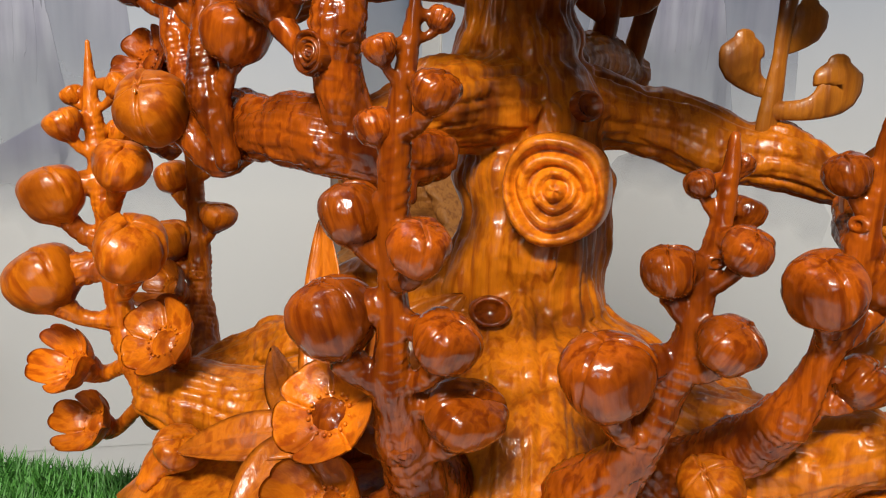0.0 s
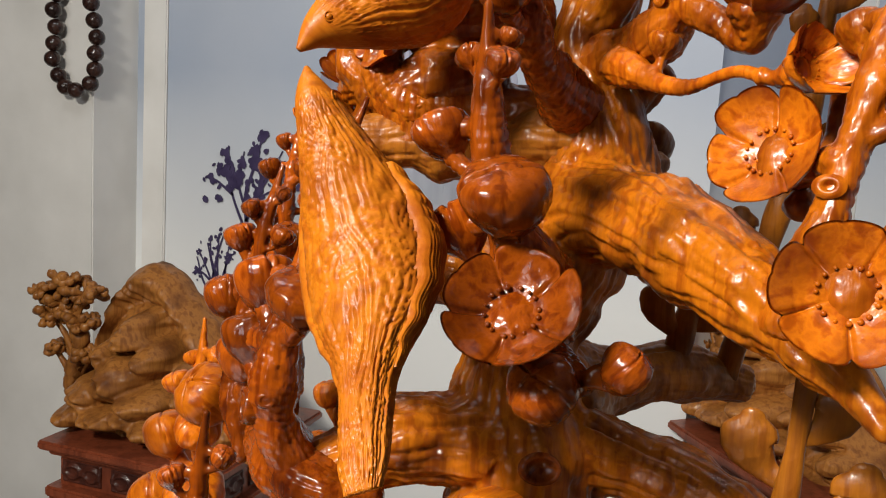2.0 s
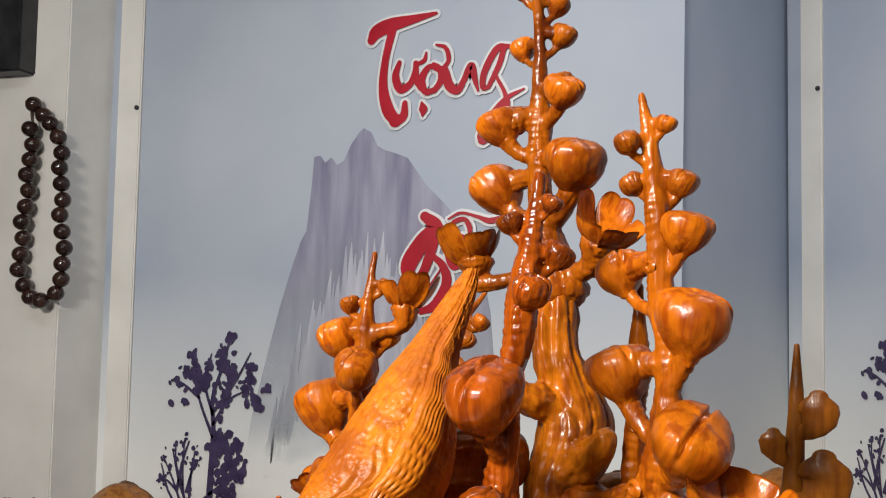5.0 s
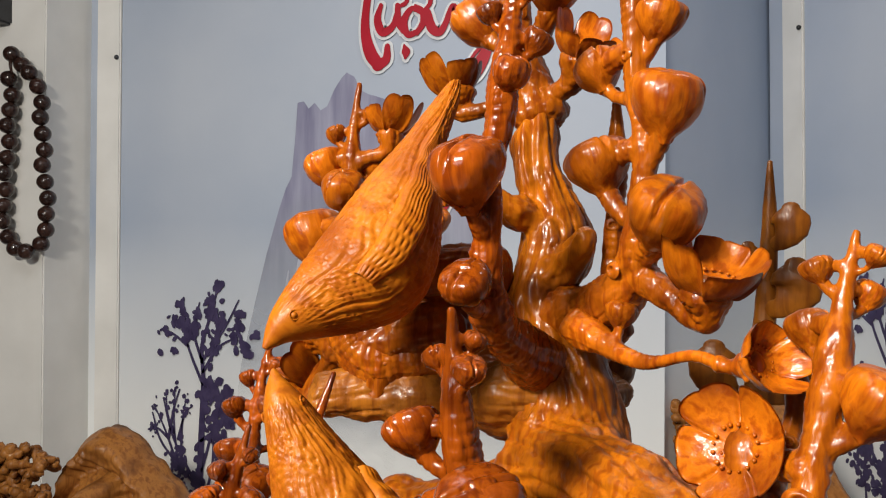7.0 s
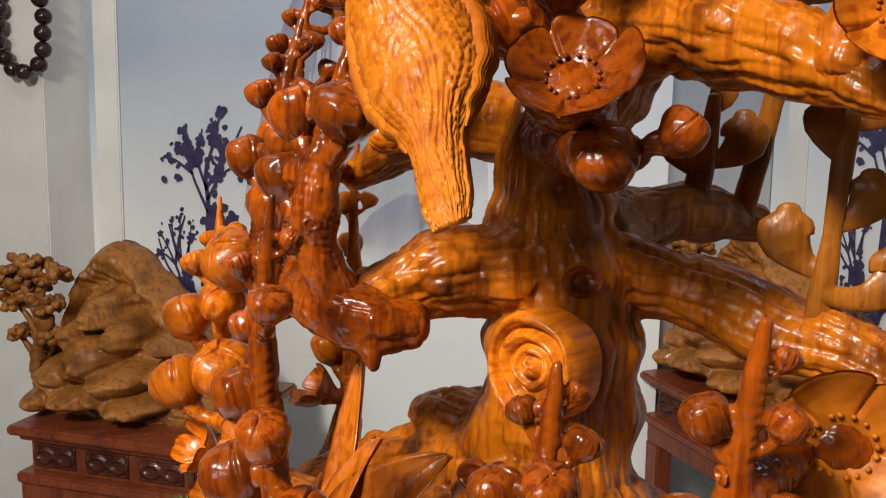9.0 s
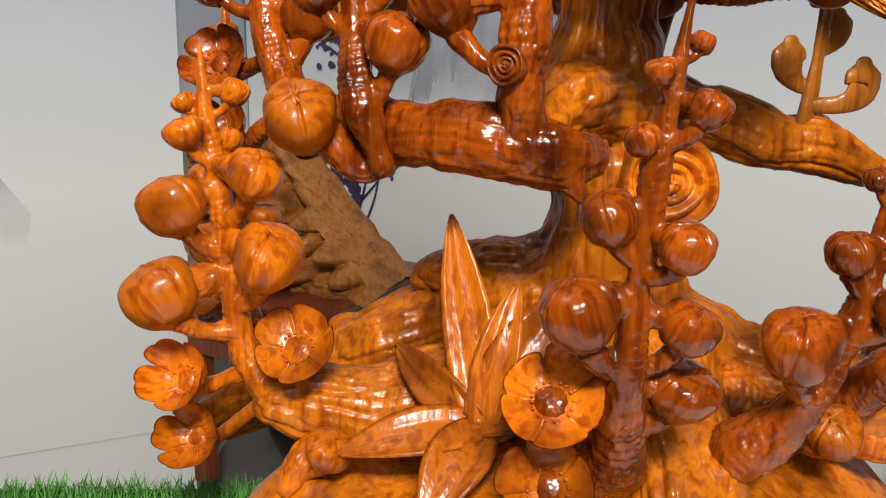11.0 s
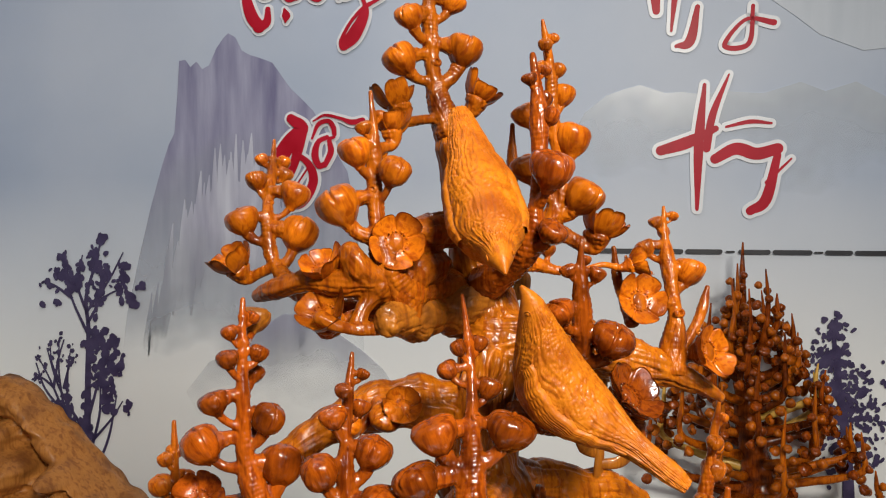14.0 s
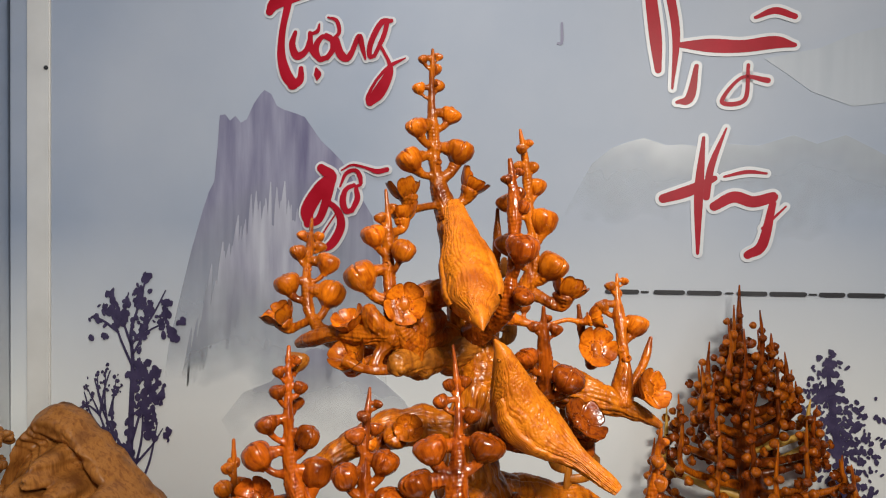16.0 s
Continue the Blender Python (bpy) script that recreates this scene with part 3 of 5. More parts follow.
# trunk, roots and the large limbs, grown together, furrowed like bark
s = sculpt([
    [(0.0, -0.05, 1.03, 0.080), (0.012, -0.056, 1.075, 0.064), (0.016, -0.06, 1.13, 0.050), (0.018, -0.06, 1.19, 0.044), (0.018, -0.055, 1.24, 0.042), (0.012, -0.05, 1.275, 0.036), (0.010, -0.052, 1.31, 0.029), (0.025, -0.05, 1.345, 0.030), (0.043, -0.042, 1.38, 0.031), (0.042, -0.036, 1.42, 0.023), (0.027, -0.030, 1.455, 0.018), (0.034, -0.022, 1.49, 0.019), (0.024, -0.020, 1.53, 0.015), (0.023, -0.012, 1.57, 0.013)],
    [(0.032, -0.030, 1.468, 0.013), (0.048, -0.048, 1.482, 0.010), (0.054, -0.057, 1.492, 0.006)],
    [(0.030, -0.025, 1.500, 0.012), (0.013, -0.040, 1.506, 0.008), (0.006, -0.044, 1.514, 0.005)],
    [(0.032, -0.022, 1.440, 0.015), (0.055, -0.030, 1.436, 0.011), (0.070, -0.036, 1.446, 0.007)],
    [(0.01, -0.05, 1.150, 0.043), (-0.04, -0.012, 1.124, 0.038), (-0.09, 0.02, 1.100, 0.032), (-0.14, 0.045, 1.078, 0.026), (-0.19, 0.075, 1.05, 0.018)],
    [(0.01, -0.05, 1.145, 0.038), (-0.04, -0.02, 1.148, 0.026), (-0.066, -0.002, 1.150, 0.015), (-0.078, 0.006, 1.148, 0.008)],
    [(0.01, -0.07, 1.13, 0.043), (0.0, -0.115, 1.10, 0.042), (-0.01, -0.155, 1.075, 0.038), (-0.03, -0.185, 1.05, 0.03)],
    [(0.03, -0.07, 1.12, 0.043), (0.07, -0.115, 1.10, 0.034), (0.105, -0.17, 1.10, 0.025), (0.125, -0.205, 1.12, 0.017)],
    [(0.02, -0.05, 1.11, 0.05), (0.08, -0.04, 1.09, 0.034), (0.15, -0.06, 1.075, 0.024)],
    [(-0.02, -0.06, 1.09, 0.04), (-0.07, -0.06, 1.09, 0.034), (-0.13, -0.045, 1.09, 0.026), (-0.18, -0.03, 1.10, 0.017)],
    [(0.02, -0.06, 1.255, 0.030), (-0.03, -0.082, 1.255, 0.024), (-0.062, -0.098, 1.246, 0.019), (-0.085, -0.112, 1.236, 0.015)],
    [(0.02, -0.05, 1.258, 0.030), (0.07, -0.053, 1.249, 0.021), (0.102, -0.060, 1.243, 0.0195), (0.131, -0.072, 1.233, 0.020), (0.158, -0.088, 1.228, 0.016), (0.185, -0.105, 1.215, 0.011)],
    [(0.035, -0.045, 1.375, 0.030), (0.065, -0.085, 1.378, 0.025), (0.09, -0.12, 1.370, 0.022), (0.12, -0.155, 1.355, 0.016), (0.142, -0.182, 1.34, 0.009), (0.155, -0.197, 1.328, 0.005)],
    [(0.01, -0.04, 1.325, 0.024), (-0.04, -0.012, 1.333, 0.021), (-0.085, 0.012, 1.322, 0.017), (-0.13, 0.03, 1.30, 0.011)]],
    0.0013, 0.0021, 190, 10, 0.0005, 0.007, 0.24, 0.0004, 3.0, 6, 0.0040)
carved("trunk", s, TRUNKW, "furrowed orange trunk with spreading roots and long chisel marks")


def limb(lines, label="", mat=TRUNKW, lumps=0.3):
    return carved("limb", sculpt(lines, 0.0012, 0.0011, 240, 12, 0.0003, 0.006, lumps, 0.0007, rnd.random() * 60, 6, 0.0035), mat, label)


# the darker limbs
limb([[(-0.045, -0.118, 1.236, 0.012), (-0.068, -0.122, 1.237, 0.0165), (-0.09, -0.112, 1.241, 0.0175), (-0.115, -0.085, 1.243, 0.0145), (-0.132, -0.064, 1.236, 0.010)],
      [(-0.068, -0.120, 1.235, 0.015), (-0.062, -0.130, 1.222, 0.006), (-0.060, -0.133, 1.216, 0.003)],
      [(-0.128, -0.070, 1.234, 0.009), (-0.140, -0.062, 1.226, 0.0085), (-0.150, -0.058, 1.234, 0.008), (-0.158, -0.056, 1.246, 0.008)],
      [(-0.12, -0.08, 1.246, 0.012), (-0.137, -0.045, 1.250, 0.0125), (-0.148, -0.018, 1.243, 0.012), (-0.152, 0.0, 1.237, 0.009)]], "dark red stained limb with hollow knots", DARKW)
limb([[(0.002, -0.033, 1.472, 0.0160), (-0.036, -0.038, 1.471, 0.0145), (-0.063, -0.039, 1.464, 0.0110)],
      [(-0.021, -0.033, 1.443, 0.0170), (-0.064, -0.039, 1.435, 0.0165), (-0.059, -0.043, 1.418, 0.0110), (-0.061, -0.047, 1.405, 0.0070)],
      [(-0.075, -0.037, 1.429, 0.0135), (-0.098, -0.031, 1.445, 0.0120), (-0.103, -0.026, 1.460, 0.0090)],
      [(-0.059, -0.045, 1.405, 0.0075), (-0.087, -0.041, 1.401, 0.0055), (-0.115, -0.031, 1.402, 0.0055), (-0.130, -0.021, 1.411, 0.0060)],
      [(-0.090, -0.033, 1.435, 0.0125), (-0.106, -0.016, 1.435, 0.0100), (-0.117, 0.004, 1.437, 0.0095), (-0.123, 0.034, 1.431, 0.0080), (-0.123, 0.064, 1.424, 0.0065)],
      [(-0.086, -0.037, 1.430, 0.0110), (-0.096, -0.032, 1.415, 0.0065), (-0.104, -0.032, 1.402, 0.0055)]], "knotted orange limb with hollow gaps under the blossoms", TWIGW)
# the dark wood tone stands in for shade on this limb
limb([[(0.03, -0.03, 1.405, 0.028), (-0.02, -0.03, 1.405, 0.019), (-0.06, -0.04, 1.407, 0.016), (-0.09, -0.05, 1.405, 0.011)]], "brown limb behind the birds, toned dark for shade", BACKW, 0.6)
limb([[(0.03, -0.03, 1.275, 0.026), (0.07, 0.005, 1.282, 0.019), (0.105, 0.03, 1.28, 0.015), (0.125, 0.04, 1.275, 0.011)]], "", BACKW)
limb([[(0.03, -0.02, 1.40, 0.020), (0.05, 0.015, 1.40, 0.014), (0.065, 0.035, 1.402, 0.010)]], "", BACKW)
s = Shape()
rows = []
for z, k in ((1.031, 1.0), (1.045, 1.0), (1.06, 0.9), (1.075, 0.72), (1.085, 0.4)):
    rows.append([(0.0 + k * 0.19 * math.cos(a) * (1 + 0.18 * noise.noise(Vector((math.cos(a) * 2, math.sin(a) * 2, 1)))), -0.07 + k * 0.15 * math.sin(a) * (1 + 0.25 * noise.noise(Vector((math.cos(a) * 2, math.sin(a) * 2, 5)))), z + 0.008 * noise.noise(Vector((math.cos(a) * 5 * k, math.sin(a) * 5 * k, 2)))) for a in (2 * math.pi * j / 60 for j in range(60))])
s.grid(rows, True, True, True)
carved("foot", s, TRUNKW, "rough wooden foot of the carving")

# upright twigs, from the top down
branch([(0.024, -0.014, 1.56, 0.016), (0.014, -0.008, 1.60, 0.0095), (0.011, -0.006, 1.65, 0.007), (0.010, -0.006, 1.70, 0.0045), (0.009, -0.009, 1.725, 0.004), (0.008, -0.011, 1.742, 0.001)],
       [(-0.001, 0.003, 1.700, 0.0075), (0.023, -0.003, 1.705, 0.0075), (0.026, -0.02, 1.67, 0.0115), (-0.012, -0.004, 1.655, 0.0125), (0.034, -0.026, 1.63, 0.0165), (-0.015, 0.006, 1.62, 0.0155)],
       [(0.048, -0.028, 1.588, 0.022, (0.35, -0.35, 0.85), 1), (-0.026, -0.002, 1.578, 0.022, (-0.25, 0.1, 0.95), 1)])
branch([(0.035, -0.035, 1.45, 0.018), (0.07, -0.07, 1.465, 0.014), (0.082, -0.088, 1.50, 0.009), (0.079, -0.086, 1.56, 0.0075), (0.075, -0.085, 1.615, 0.006), (0.0695, -0.083, 1.65, 0.0015)],
       [(0.089, -0.088, 1.589, 0.0115), (0.060, -0.070, 1.571, 0.0115), (0.092, -0.096, 1.551, 0.0165), (0.092, -0.107, 1.501, 0.0175), (0.060, -0.074, 1.526, 0.016), (0.066, -0.082, 1.61, 0.006)],
       [(0.109, -0.112, 1.468, 0.026, (0.12, -0.35, 0.9), 1)])
branch([(0.050, -0.065, 1.448, 0.009), (0.080, -0.096, 1.436, 0.0042), (0.103, -0.118, 1.441, 0.0036), (0.122, -0.128, 1.436, 0.0034), (0.134, -0.122, 1.447, 0.002)],
       [(0.072, -0.082, 1.456, 0.0075)], [(0.124, -0.134, 1.441, 0.017, (0.55, -0.55, 0.25), 1)])
branch([(0.066, -0.045, 1.47, 0.007), (0.068, -0.048, 1.52, 0.006), (0.068, -0.05, 1.565, 0.002)])
branch([(0.03, -0.05, 1.43, 0.016), (0.015, -0.10, 1.452, 0.0105), (0.016, -0.112, 1.50, 0.0075), (0.021, -0.112, 1.545, 0.008), (0.025, -0.108, 1.58, 0.007), (0.0275, -0.102, 1.612, 0.002)],
       [(0.010, -0.130, 1.470, 0.0115), (0.010, -0.130, 1.519, 0.0175), (0.027, -0.118, 1.561, 0.0085)], mat=DARKW, label="dark red-brown stained twig")
branch([(0.02, -0.02, 1.42, 0.018), (-0.03, -0.032, 1.425, 0.016), (-0.07, -0.042, 1.43, 0.016), (-0.082, -0.036, 1.465, 0.010), (-0.081, -0.03, 1.51, 0.0075), (-0.08, -0.03, 1.545, 0.006), (-0.078, -0.025, 1.58, 0.002)],
       [(-0.098, -0.027, 1.534, 0.0125), (-0.078, -0.050, 1.518, 0.0125), (-0.108, -0.018, 1.494, 0.0175)],
       [(-0.075, -0.046, 1.464, 0.0235, (-0.55, -0.75, 0.1), 0), (-0.058, -0.028, 1.552, 0.019, (0.1, 0.1, 1), 1), (-0.112, -0.005, 1.443, 0.02, (-0.5, -0.3, 0.9), 1), (-0.115, -0.01, 1.409, 0.024, (-0.6, -0.3, 0.6), 1)])
branch([(-0.06, -0.03, 1.41, 0.013), (-0.09, 0.03, 1.42, 0.010), (-0.088, 0.085, 1.445, 0.009), (-0.085, 0.10, 1.49, 0.007), (-0.068, 0.115, 1.53, 0.005), (-0.05, 0.135, 1.56, 0.0015)],
       [(-0.087, 0.112, 1.521, 0.0095), (-0.106, 0.108, 1.486, 0.0145), (-0.066, 0.085, 1.508, 0.0135), (-0.068, 0.078, 1.474, 0.017), (-0.05, 0.122, 1.538, 0.007)],
       [(-0.112, 0.108, 1.446, 0.023, (-0.6, 0.0, 0.8), 1)])
branch([(0.13, -0.165, 1.352, 0.013), (0.136, -0.166, 1.395, 0.0095), (0.145, -0.158, 1.43, 0.0075), (0.152, -0.15, 1.465, 0.005), (0.157, -0.147, 1.49, 0.0015)],
       [(0.143, -0.136, 1.455, 0.009), (0.16, -0.168, 1.434, 0.0135), (0.162, -0.144, 1.468, 0.006)],
       [(0.118, -0.142, 1.409, 0.0245, (-0.5, -0.75, 0.35), 0), (0.140, -0.192, 1.367, 0.0245, (-0.12, -0.95, 0.25), 0)])
branch([(0.13, -0.13, 1.39, 0.007), (0.142, -0.11, 1.42, 0.006), (0.142, -0.105, 1.455, 0.0015)])
branch([(0.145, -0.17, 1.37, 0.006), (0.16, -0.178, 1.395, 0.0055), (0.169, -0.181, 1.42, 0.0015)])
branch([(0.03, -0.10, 1.335, 0.022), (0.028, -0.135, 1.352, 0.018), (0.016, -0.15, 1.39, 0.009), (0.012, -0.153, 1.425, 0.007), (0.010, -0.155, 1.46, 0.0025)],
       [(0.026, -0.172, 1.389, 0.0175), (-0.008, -0.146, 1.411, 0.0125), (-0.004, -0.132, 1.372, 0.014), (0.019, -0.163, 1.438, 0.007)],
       [(0.033, -0.178, 1.345, 0.0275, (0.05, -0.8, 0.6), 0)], mat=DARKW)
branch([(0.01, -0.09, 1.325, 0.012), (0.05, -0.15, 1.318, 0.010), (0.062, -0.165, 1.322, 0.006)], [(0.045, -0.172, 1.318, 0.014), (0.074, -0.165, 1.328, 0.010)], mat=DARKW)

# the dark twigs on the near limb
branch([(-0.084, -0.116, 1.245, 0.012), (-0.092, -0.128, 1.275, 0.0135), (-0.09, -0.128, 1.30, 0.010), (-0.083, -0.125, 1.335, 0.0075), (-0.074, -0.117, 1.375, 0.006), (-0.062, -0.10, 1.425, 0.002)],
       [(-0.068, -0.146, 1.336, 0.0165), (-0.107, -0.112, 1.335, 0.0155), (-0.117, -0.104, 1.304, 0.0165), (-0.066, -0.126, 1.362, 0.009), (-0.085, -0.105, 1.375, 0.008), (-0.062, -0.114, 1.392, 0.007)], mat=DARKW, label="dark red lacquered twig")
branch([(-0.138, -0.078, 1.228, 0.008), (-0.146, -0.07, 1.262, 0.009), (-0.146, -0.064, 1.30, 0.008), (-0.14, -0.06, 1.345, 0.0055), (-0.13, -0.056, 1.388, 0.002)],
       [(-0.153, -0.061, 1.348, 0.0095), (-0.163, -0.057, 1.312, 0.0135), (-0.129, -0.074, 1.322, 0.0145), (-0.132, -0.084, 1.287, 0.016)], mat=DARKW)
branch([(-0.15, -0.01, 1.24, 0.013), (-0.158, 0.008, 1.265, 0.0105), (-0.167, 0.018, 1.305, 0.008), (-0.169, 0.02, 1.345, 0.0068), (-0.166, 0.024, 1.39, 0.0055), (-0.16, 0.03, 1.425, 0.002)],
       [(-0.181, 0.02, 1.384, 0.0085), (-0.188, 0.029, 1.353, 0.011), (-0.157, 0.005, 1.339, 0.0125), (-0.192, 0.039, 1.322, 0.015), (-0.145, 0.008, 1.303, 0.0165), (-0.15, 0.035, 1.368, 0.009), (-0.14, 0.045, 1.33, 0.012), (-0.142, 0.042, 1.408, 0.012, BACKW), (-0.172, -0.061, 1.252, 0.0185, ORANGE)],
       [(-0.184, 0.056, 1.275, 0.0225, (-0.62, -0.6, 0.5), 0), (-0.182, 0.052, 1.232, 0.021, (-0.6, -0.4, 0.75), 1)], mat=DARKW)
branch([(-0.17, 0.075, 1.06, 0.018), (-0.165, 0.105, 1.11, 0.011), (-0.166, 0.12, 1.17, 0.0085), (-0.165, 0.12, 1.23, 0.007), (-0.166, 0.122, 1.28, 0.005), (-0.164, 0.125, 1.322, 0.002)],
       [(-0.163, 0.127, 1.297, 0.0075), (-0.176, 0.127, 1.272, 0.0095), (-0.173, 0.134, 1.238, 0.011), (-0.181, 0.125, 1.2, 0.013), (-0.184, 0.116, 1.157, 0.0155), (-0.15, 0.11, 1.215, 0.010), (-0.15, 0.105, 1.175, 0.012)],
       [(-0.18, 0.095, 1.125, 0.022, (-0.7, -0.5, 0.5), 1)])
branch([(-0.12, -0.04, 1.085, 0.022), (-0.165, -0.032, 1.098, 0.0165), (-0.192, -0.024, 1.125, 0.0115), (-0.2, -0.022, 1.165, 0.0085), (-0.203, -0.02, 1.21, 0.0072), (-0.207, -0.014, 1.25, 0.0052), (-0.208, -0.011, 1.284, 0.0018)],
       [(-0.22, -0.022, 1.243, 0.010), (-0.19, -0.043, 1.223, 0.0145), (-0.227, -0.021, 1.207, 0.0175), (-0.187, -0.049, 1.182, 0.0185), (-0.235, -0.02, 1.162, 0.0205), (-0.193, -0.018, 1.262, 0.0075)],
       [(-0.172, -0.048, 1.131, 0.0235, (-0.45, -0.6, 0.65), 0), (-0.222, -0.008, 1.108, 0.022, (-0.65, -0.55, 0.5), 1), (-0.216, 0.0, 1.07, 0.021, (-0.6, -0.6, 0.5), 1)], label="near twig with alternate buds and open blossoms")
branch([(-0.12, -0.05, 1.075, 0.014), (-0.165, -0.055, 1.075, 0.012), (-0.185, -0.06, 1.06, 0.007)], [(-0.165, -0.075, 1.085, 0.013)])
branch([(-0.03, -0.13, 1.08, 0.022), (-0.062, -0.168, 1.105, 0.0155), (-0.077, -0.192, 1.15, 0.0105), (-0.0795, -0.2, 1.195, 0.0085), (-0.08, -0.206, 1.24, 0.006), (-0.077, -0.209, 1.27, 0.0045), (-0.073, -0.211, 1.302, 0.0015)],
       [(-0.094, -0.198, 1.221, 0.0125), (-0.074, -0.219, 1.212, 0.0115), (-0.1, -0.19, 1.182, 0.018), (-0.062, -0.211, 1.177, 0.0135), (-0.087, -0.206, 1.251, 0.0075), (-0.07, -0.221, 1.263, 0.009), (-0.052, -0.2, 1.145, 0.016)],
       [(-0.098, -0.172, 1.136, 0.0245, (-0.45, -0.6, 0.65), 0, ORANGE), (-0.098, -0.172, 1.096, 0.0245, (-0.55, -0.65, 0.5), 1, ORANGE)], mat=DARKW)
branch([(-0.005, -0.16, 1.075, 0.018), (0.012, -0.2, 1.12, 0.0115), (0.025, -0.218, 1.165, 0.0085), (0.03, -0.222, 1.20, 0.007), (0.034, -0.223, 1.225, 0.006), (0.036, -0.223, 1.25, 0.0015)],
       [(0.016, -0.22, 1.202, 0.0115), (0.036, -0.236, 1.212, 0.010), (0.034, -0.234, 1.178, 0.0125), (-0.003, -0.216, 1.163, 0.0185)], mat=DARKW)
branch([(0.06, -0.15, 1.085, 0.02), (0.08, -0.195, 1.125, 0.0125), (0.09, -0.215, 1.17, 0.0095), (0.094, -0.22, 1.21, 0.008), (0.097, -0.223, 1.24, 0.006), (0.1, -0.226, 1.27, 0.0015)],
       [(0.084, -0.221, 1.236, 0.0095), (0.078, -0.224, 1.194, 0.0165), (0.112, -0.215, 1.196, 0.0165), (0.105, -0.218, 1.155, 0.013)],
       [(0.134, -0.178, 1.217, 0.031, (0.0, -0.95, 0.12), 0, YELLOW)], mat=DARKW)
branch([(0.11, -0.17, 1.10, 0.016), (0.15, -0.165, 1.15, 0.011), (0.168, -0.17, 1.21, 0.008), (0.176, -0.178, 1.27, 0.006), (0.18, -0.185, 1.32, 0.002)],
       [(0.182, -0.178, 1.258, 0.011), (0.165, -0.178, 1.232, 0.011), (0.186, -0.172, 1.21, 0.013), (0.17, -0.185, 1.285, 0.008)])
branch([(0.05, -0.13, 1.10, 0.022), (0.10, -0.18, 1.085, 0.016), (0.135, -0.2, 1.09, 0.011), (0.15, -0.205, 1.11, 0.006)], [(0.06, -0.19, 1.10, 0.016), (0.125, -0.19, 1.115, 0.013)])

# thin sawn twigs with flat heart-shaped buds on the far side
for stem, hearts in (([(0.14, -0.085, 1.235, 0.012), (0.143, -0.088, 1.28, 0.008), (0.146, -0.09, 1.33, 0.007), (0.155, -0.09, 1.375, 0.005)], [(0.125, -0.083, 1.283, 0.013), (0.158, -0.088, 1.302, 0.011), (0.138, -0.088, 1.335, 0.011), (0.165, -0.092, 1.345, 0.010), (0.17, -0.1, 1.27, 0.014)]),
                     ([(0.115, 0.03, 1.28, 0.012), (0.13, 0.02, 1.36, 0.010), (0.143, 0.018, 1.43, 0.010), (0.147, 0.02, 1.49, 0.008), (0.148, 0.022, 1.535, 0.002)], [(0.160, 0.012, 1.467, 0.0135), (0.158, 0.016, 1.50, 0.011), (0.136, 0.018, 1.482, 0.008), (0.162, 0.014, 1.42, 0.015), (0.118, 0.022, 1.42, 0.014), (0.115, 0.03, 1.37, 0.010)]),
                     ([(0.085, 0.012, 1.285, 0.014), (0.092, 0.012, 1.32, 0.011), (0.095, 0.012, 1.35, 0.006)], [(0.075, 0.01, 1.325, 0.012), (0.112, 0.012, 1.328, 0.014), (0.1, 0.015, 1.352, 0.008)])):
    flat = Vector((0.15, 1, 0)).normalized()
    s = Shape()
    tube(s, [(x, y, z, r * 0.6) for x, y, z, r in stem], 14, 0.003, 0.05, 0.01, 0.3, flat=0.55, flat_dir=flat)
    line = [Vector(p[:3]) for p in spline(stem, 40)]
    for x, y, z, r in hearts:
        root = min(line, key=lambda q: (q - Vector((x, y, z - r * 1.3))).length)
        tube(s, [(*root, r * 0.35), ((root.x + x) / 2, y, (root.z + z) / 2 - r * 0.4, r * 0.45), (x, y, z - r * 0.3, r * 0.9), (x, y, z + r * 0.35, r * 0.95), (x, y, z + r * 0.8, r * 0.45)], 16, 0.003, 0, 1, 0.15, flat=0.3, flat_dir=flat)
    carved("sawn_twig", s, BACKW, "thin sawn twig with flat heart-shaped buds, less polished")
branch([(0.05, 0.02, 1.402, 0.010), (0.058, 0.04, 1.405, 0.008), (0.06, 0.05, 1.41, 0.006)], [(0.06, 0.055, 1.413, 0.015), (0.05, 0.05, 1.445, 0.012)], mat=BACKW)
branch([(-0.06, 0.0, 1.33, 0.012), (-0.07, -0.015, 1.335, 0.010), (-0.073, -0.02, 1.34, 0.006)], [(-0.073, -0.03, 1.33, 0.014), (-0.095, -0.01, 1.325, 0.012)], [(-0.06, -0.035, 1.335, 0.018, (-0.6, -0.6, 0.4), 1)])

# the tuft of long leaves at the foot
VB = (-0.098, -0.112, 1.10)
for k, (tip, w, nrm, bend) in enumerate((((-0.092, -0.064, 1.200), 0.026, TOC, -0.06), ((-0.070, -0.097, 1.168), 0.022, TOC, 0.12), ((-0.029, -0.108, 1.167), 0.042, TOC, 0.10), ((-0.118, -0.052, 1.128), 0.022, TOC, 0.15), ((-0.165, -0.086, 1.088), 0.026, (-0.3, -0.5, 0.8), 0.12), ((-0.05, -0.14, 1.122), 0.022, (-0.4, -0.5, 0.8), 0.12), ((-0.142, -0.135, 1.07), 0.03, (-0.5, -0.6, 0.6), 0.15), ((-0.06, -0.075, 1.15), 0.022, TOC, 0.05))):
    s = Shape()
    blade(s, VB, tip, w, nrm, bend)
    carved("leaf", s, LEAFW, "long pointed carved leaf")


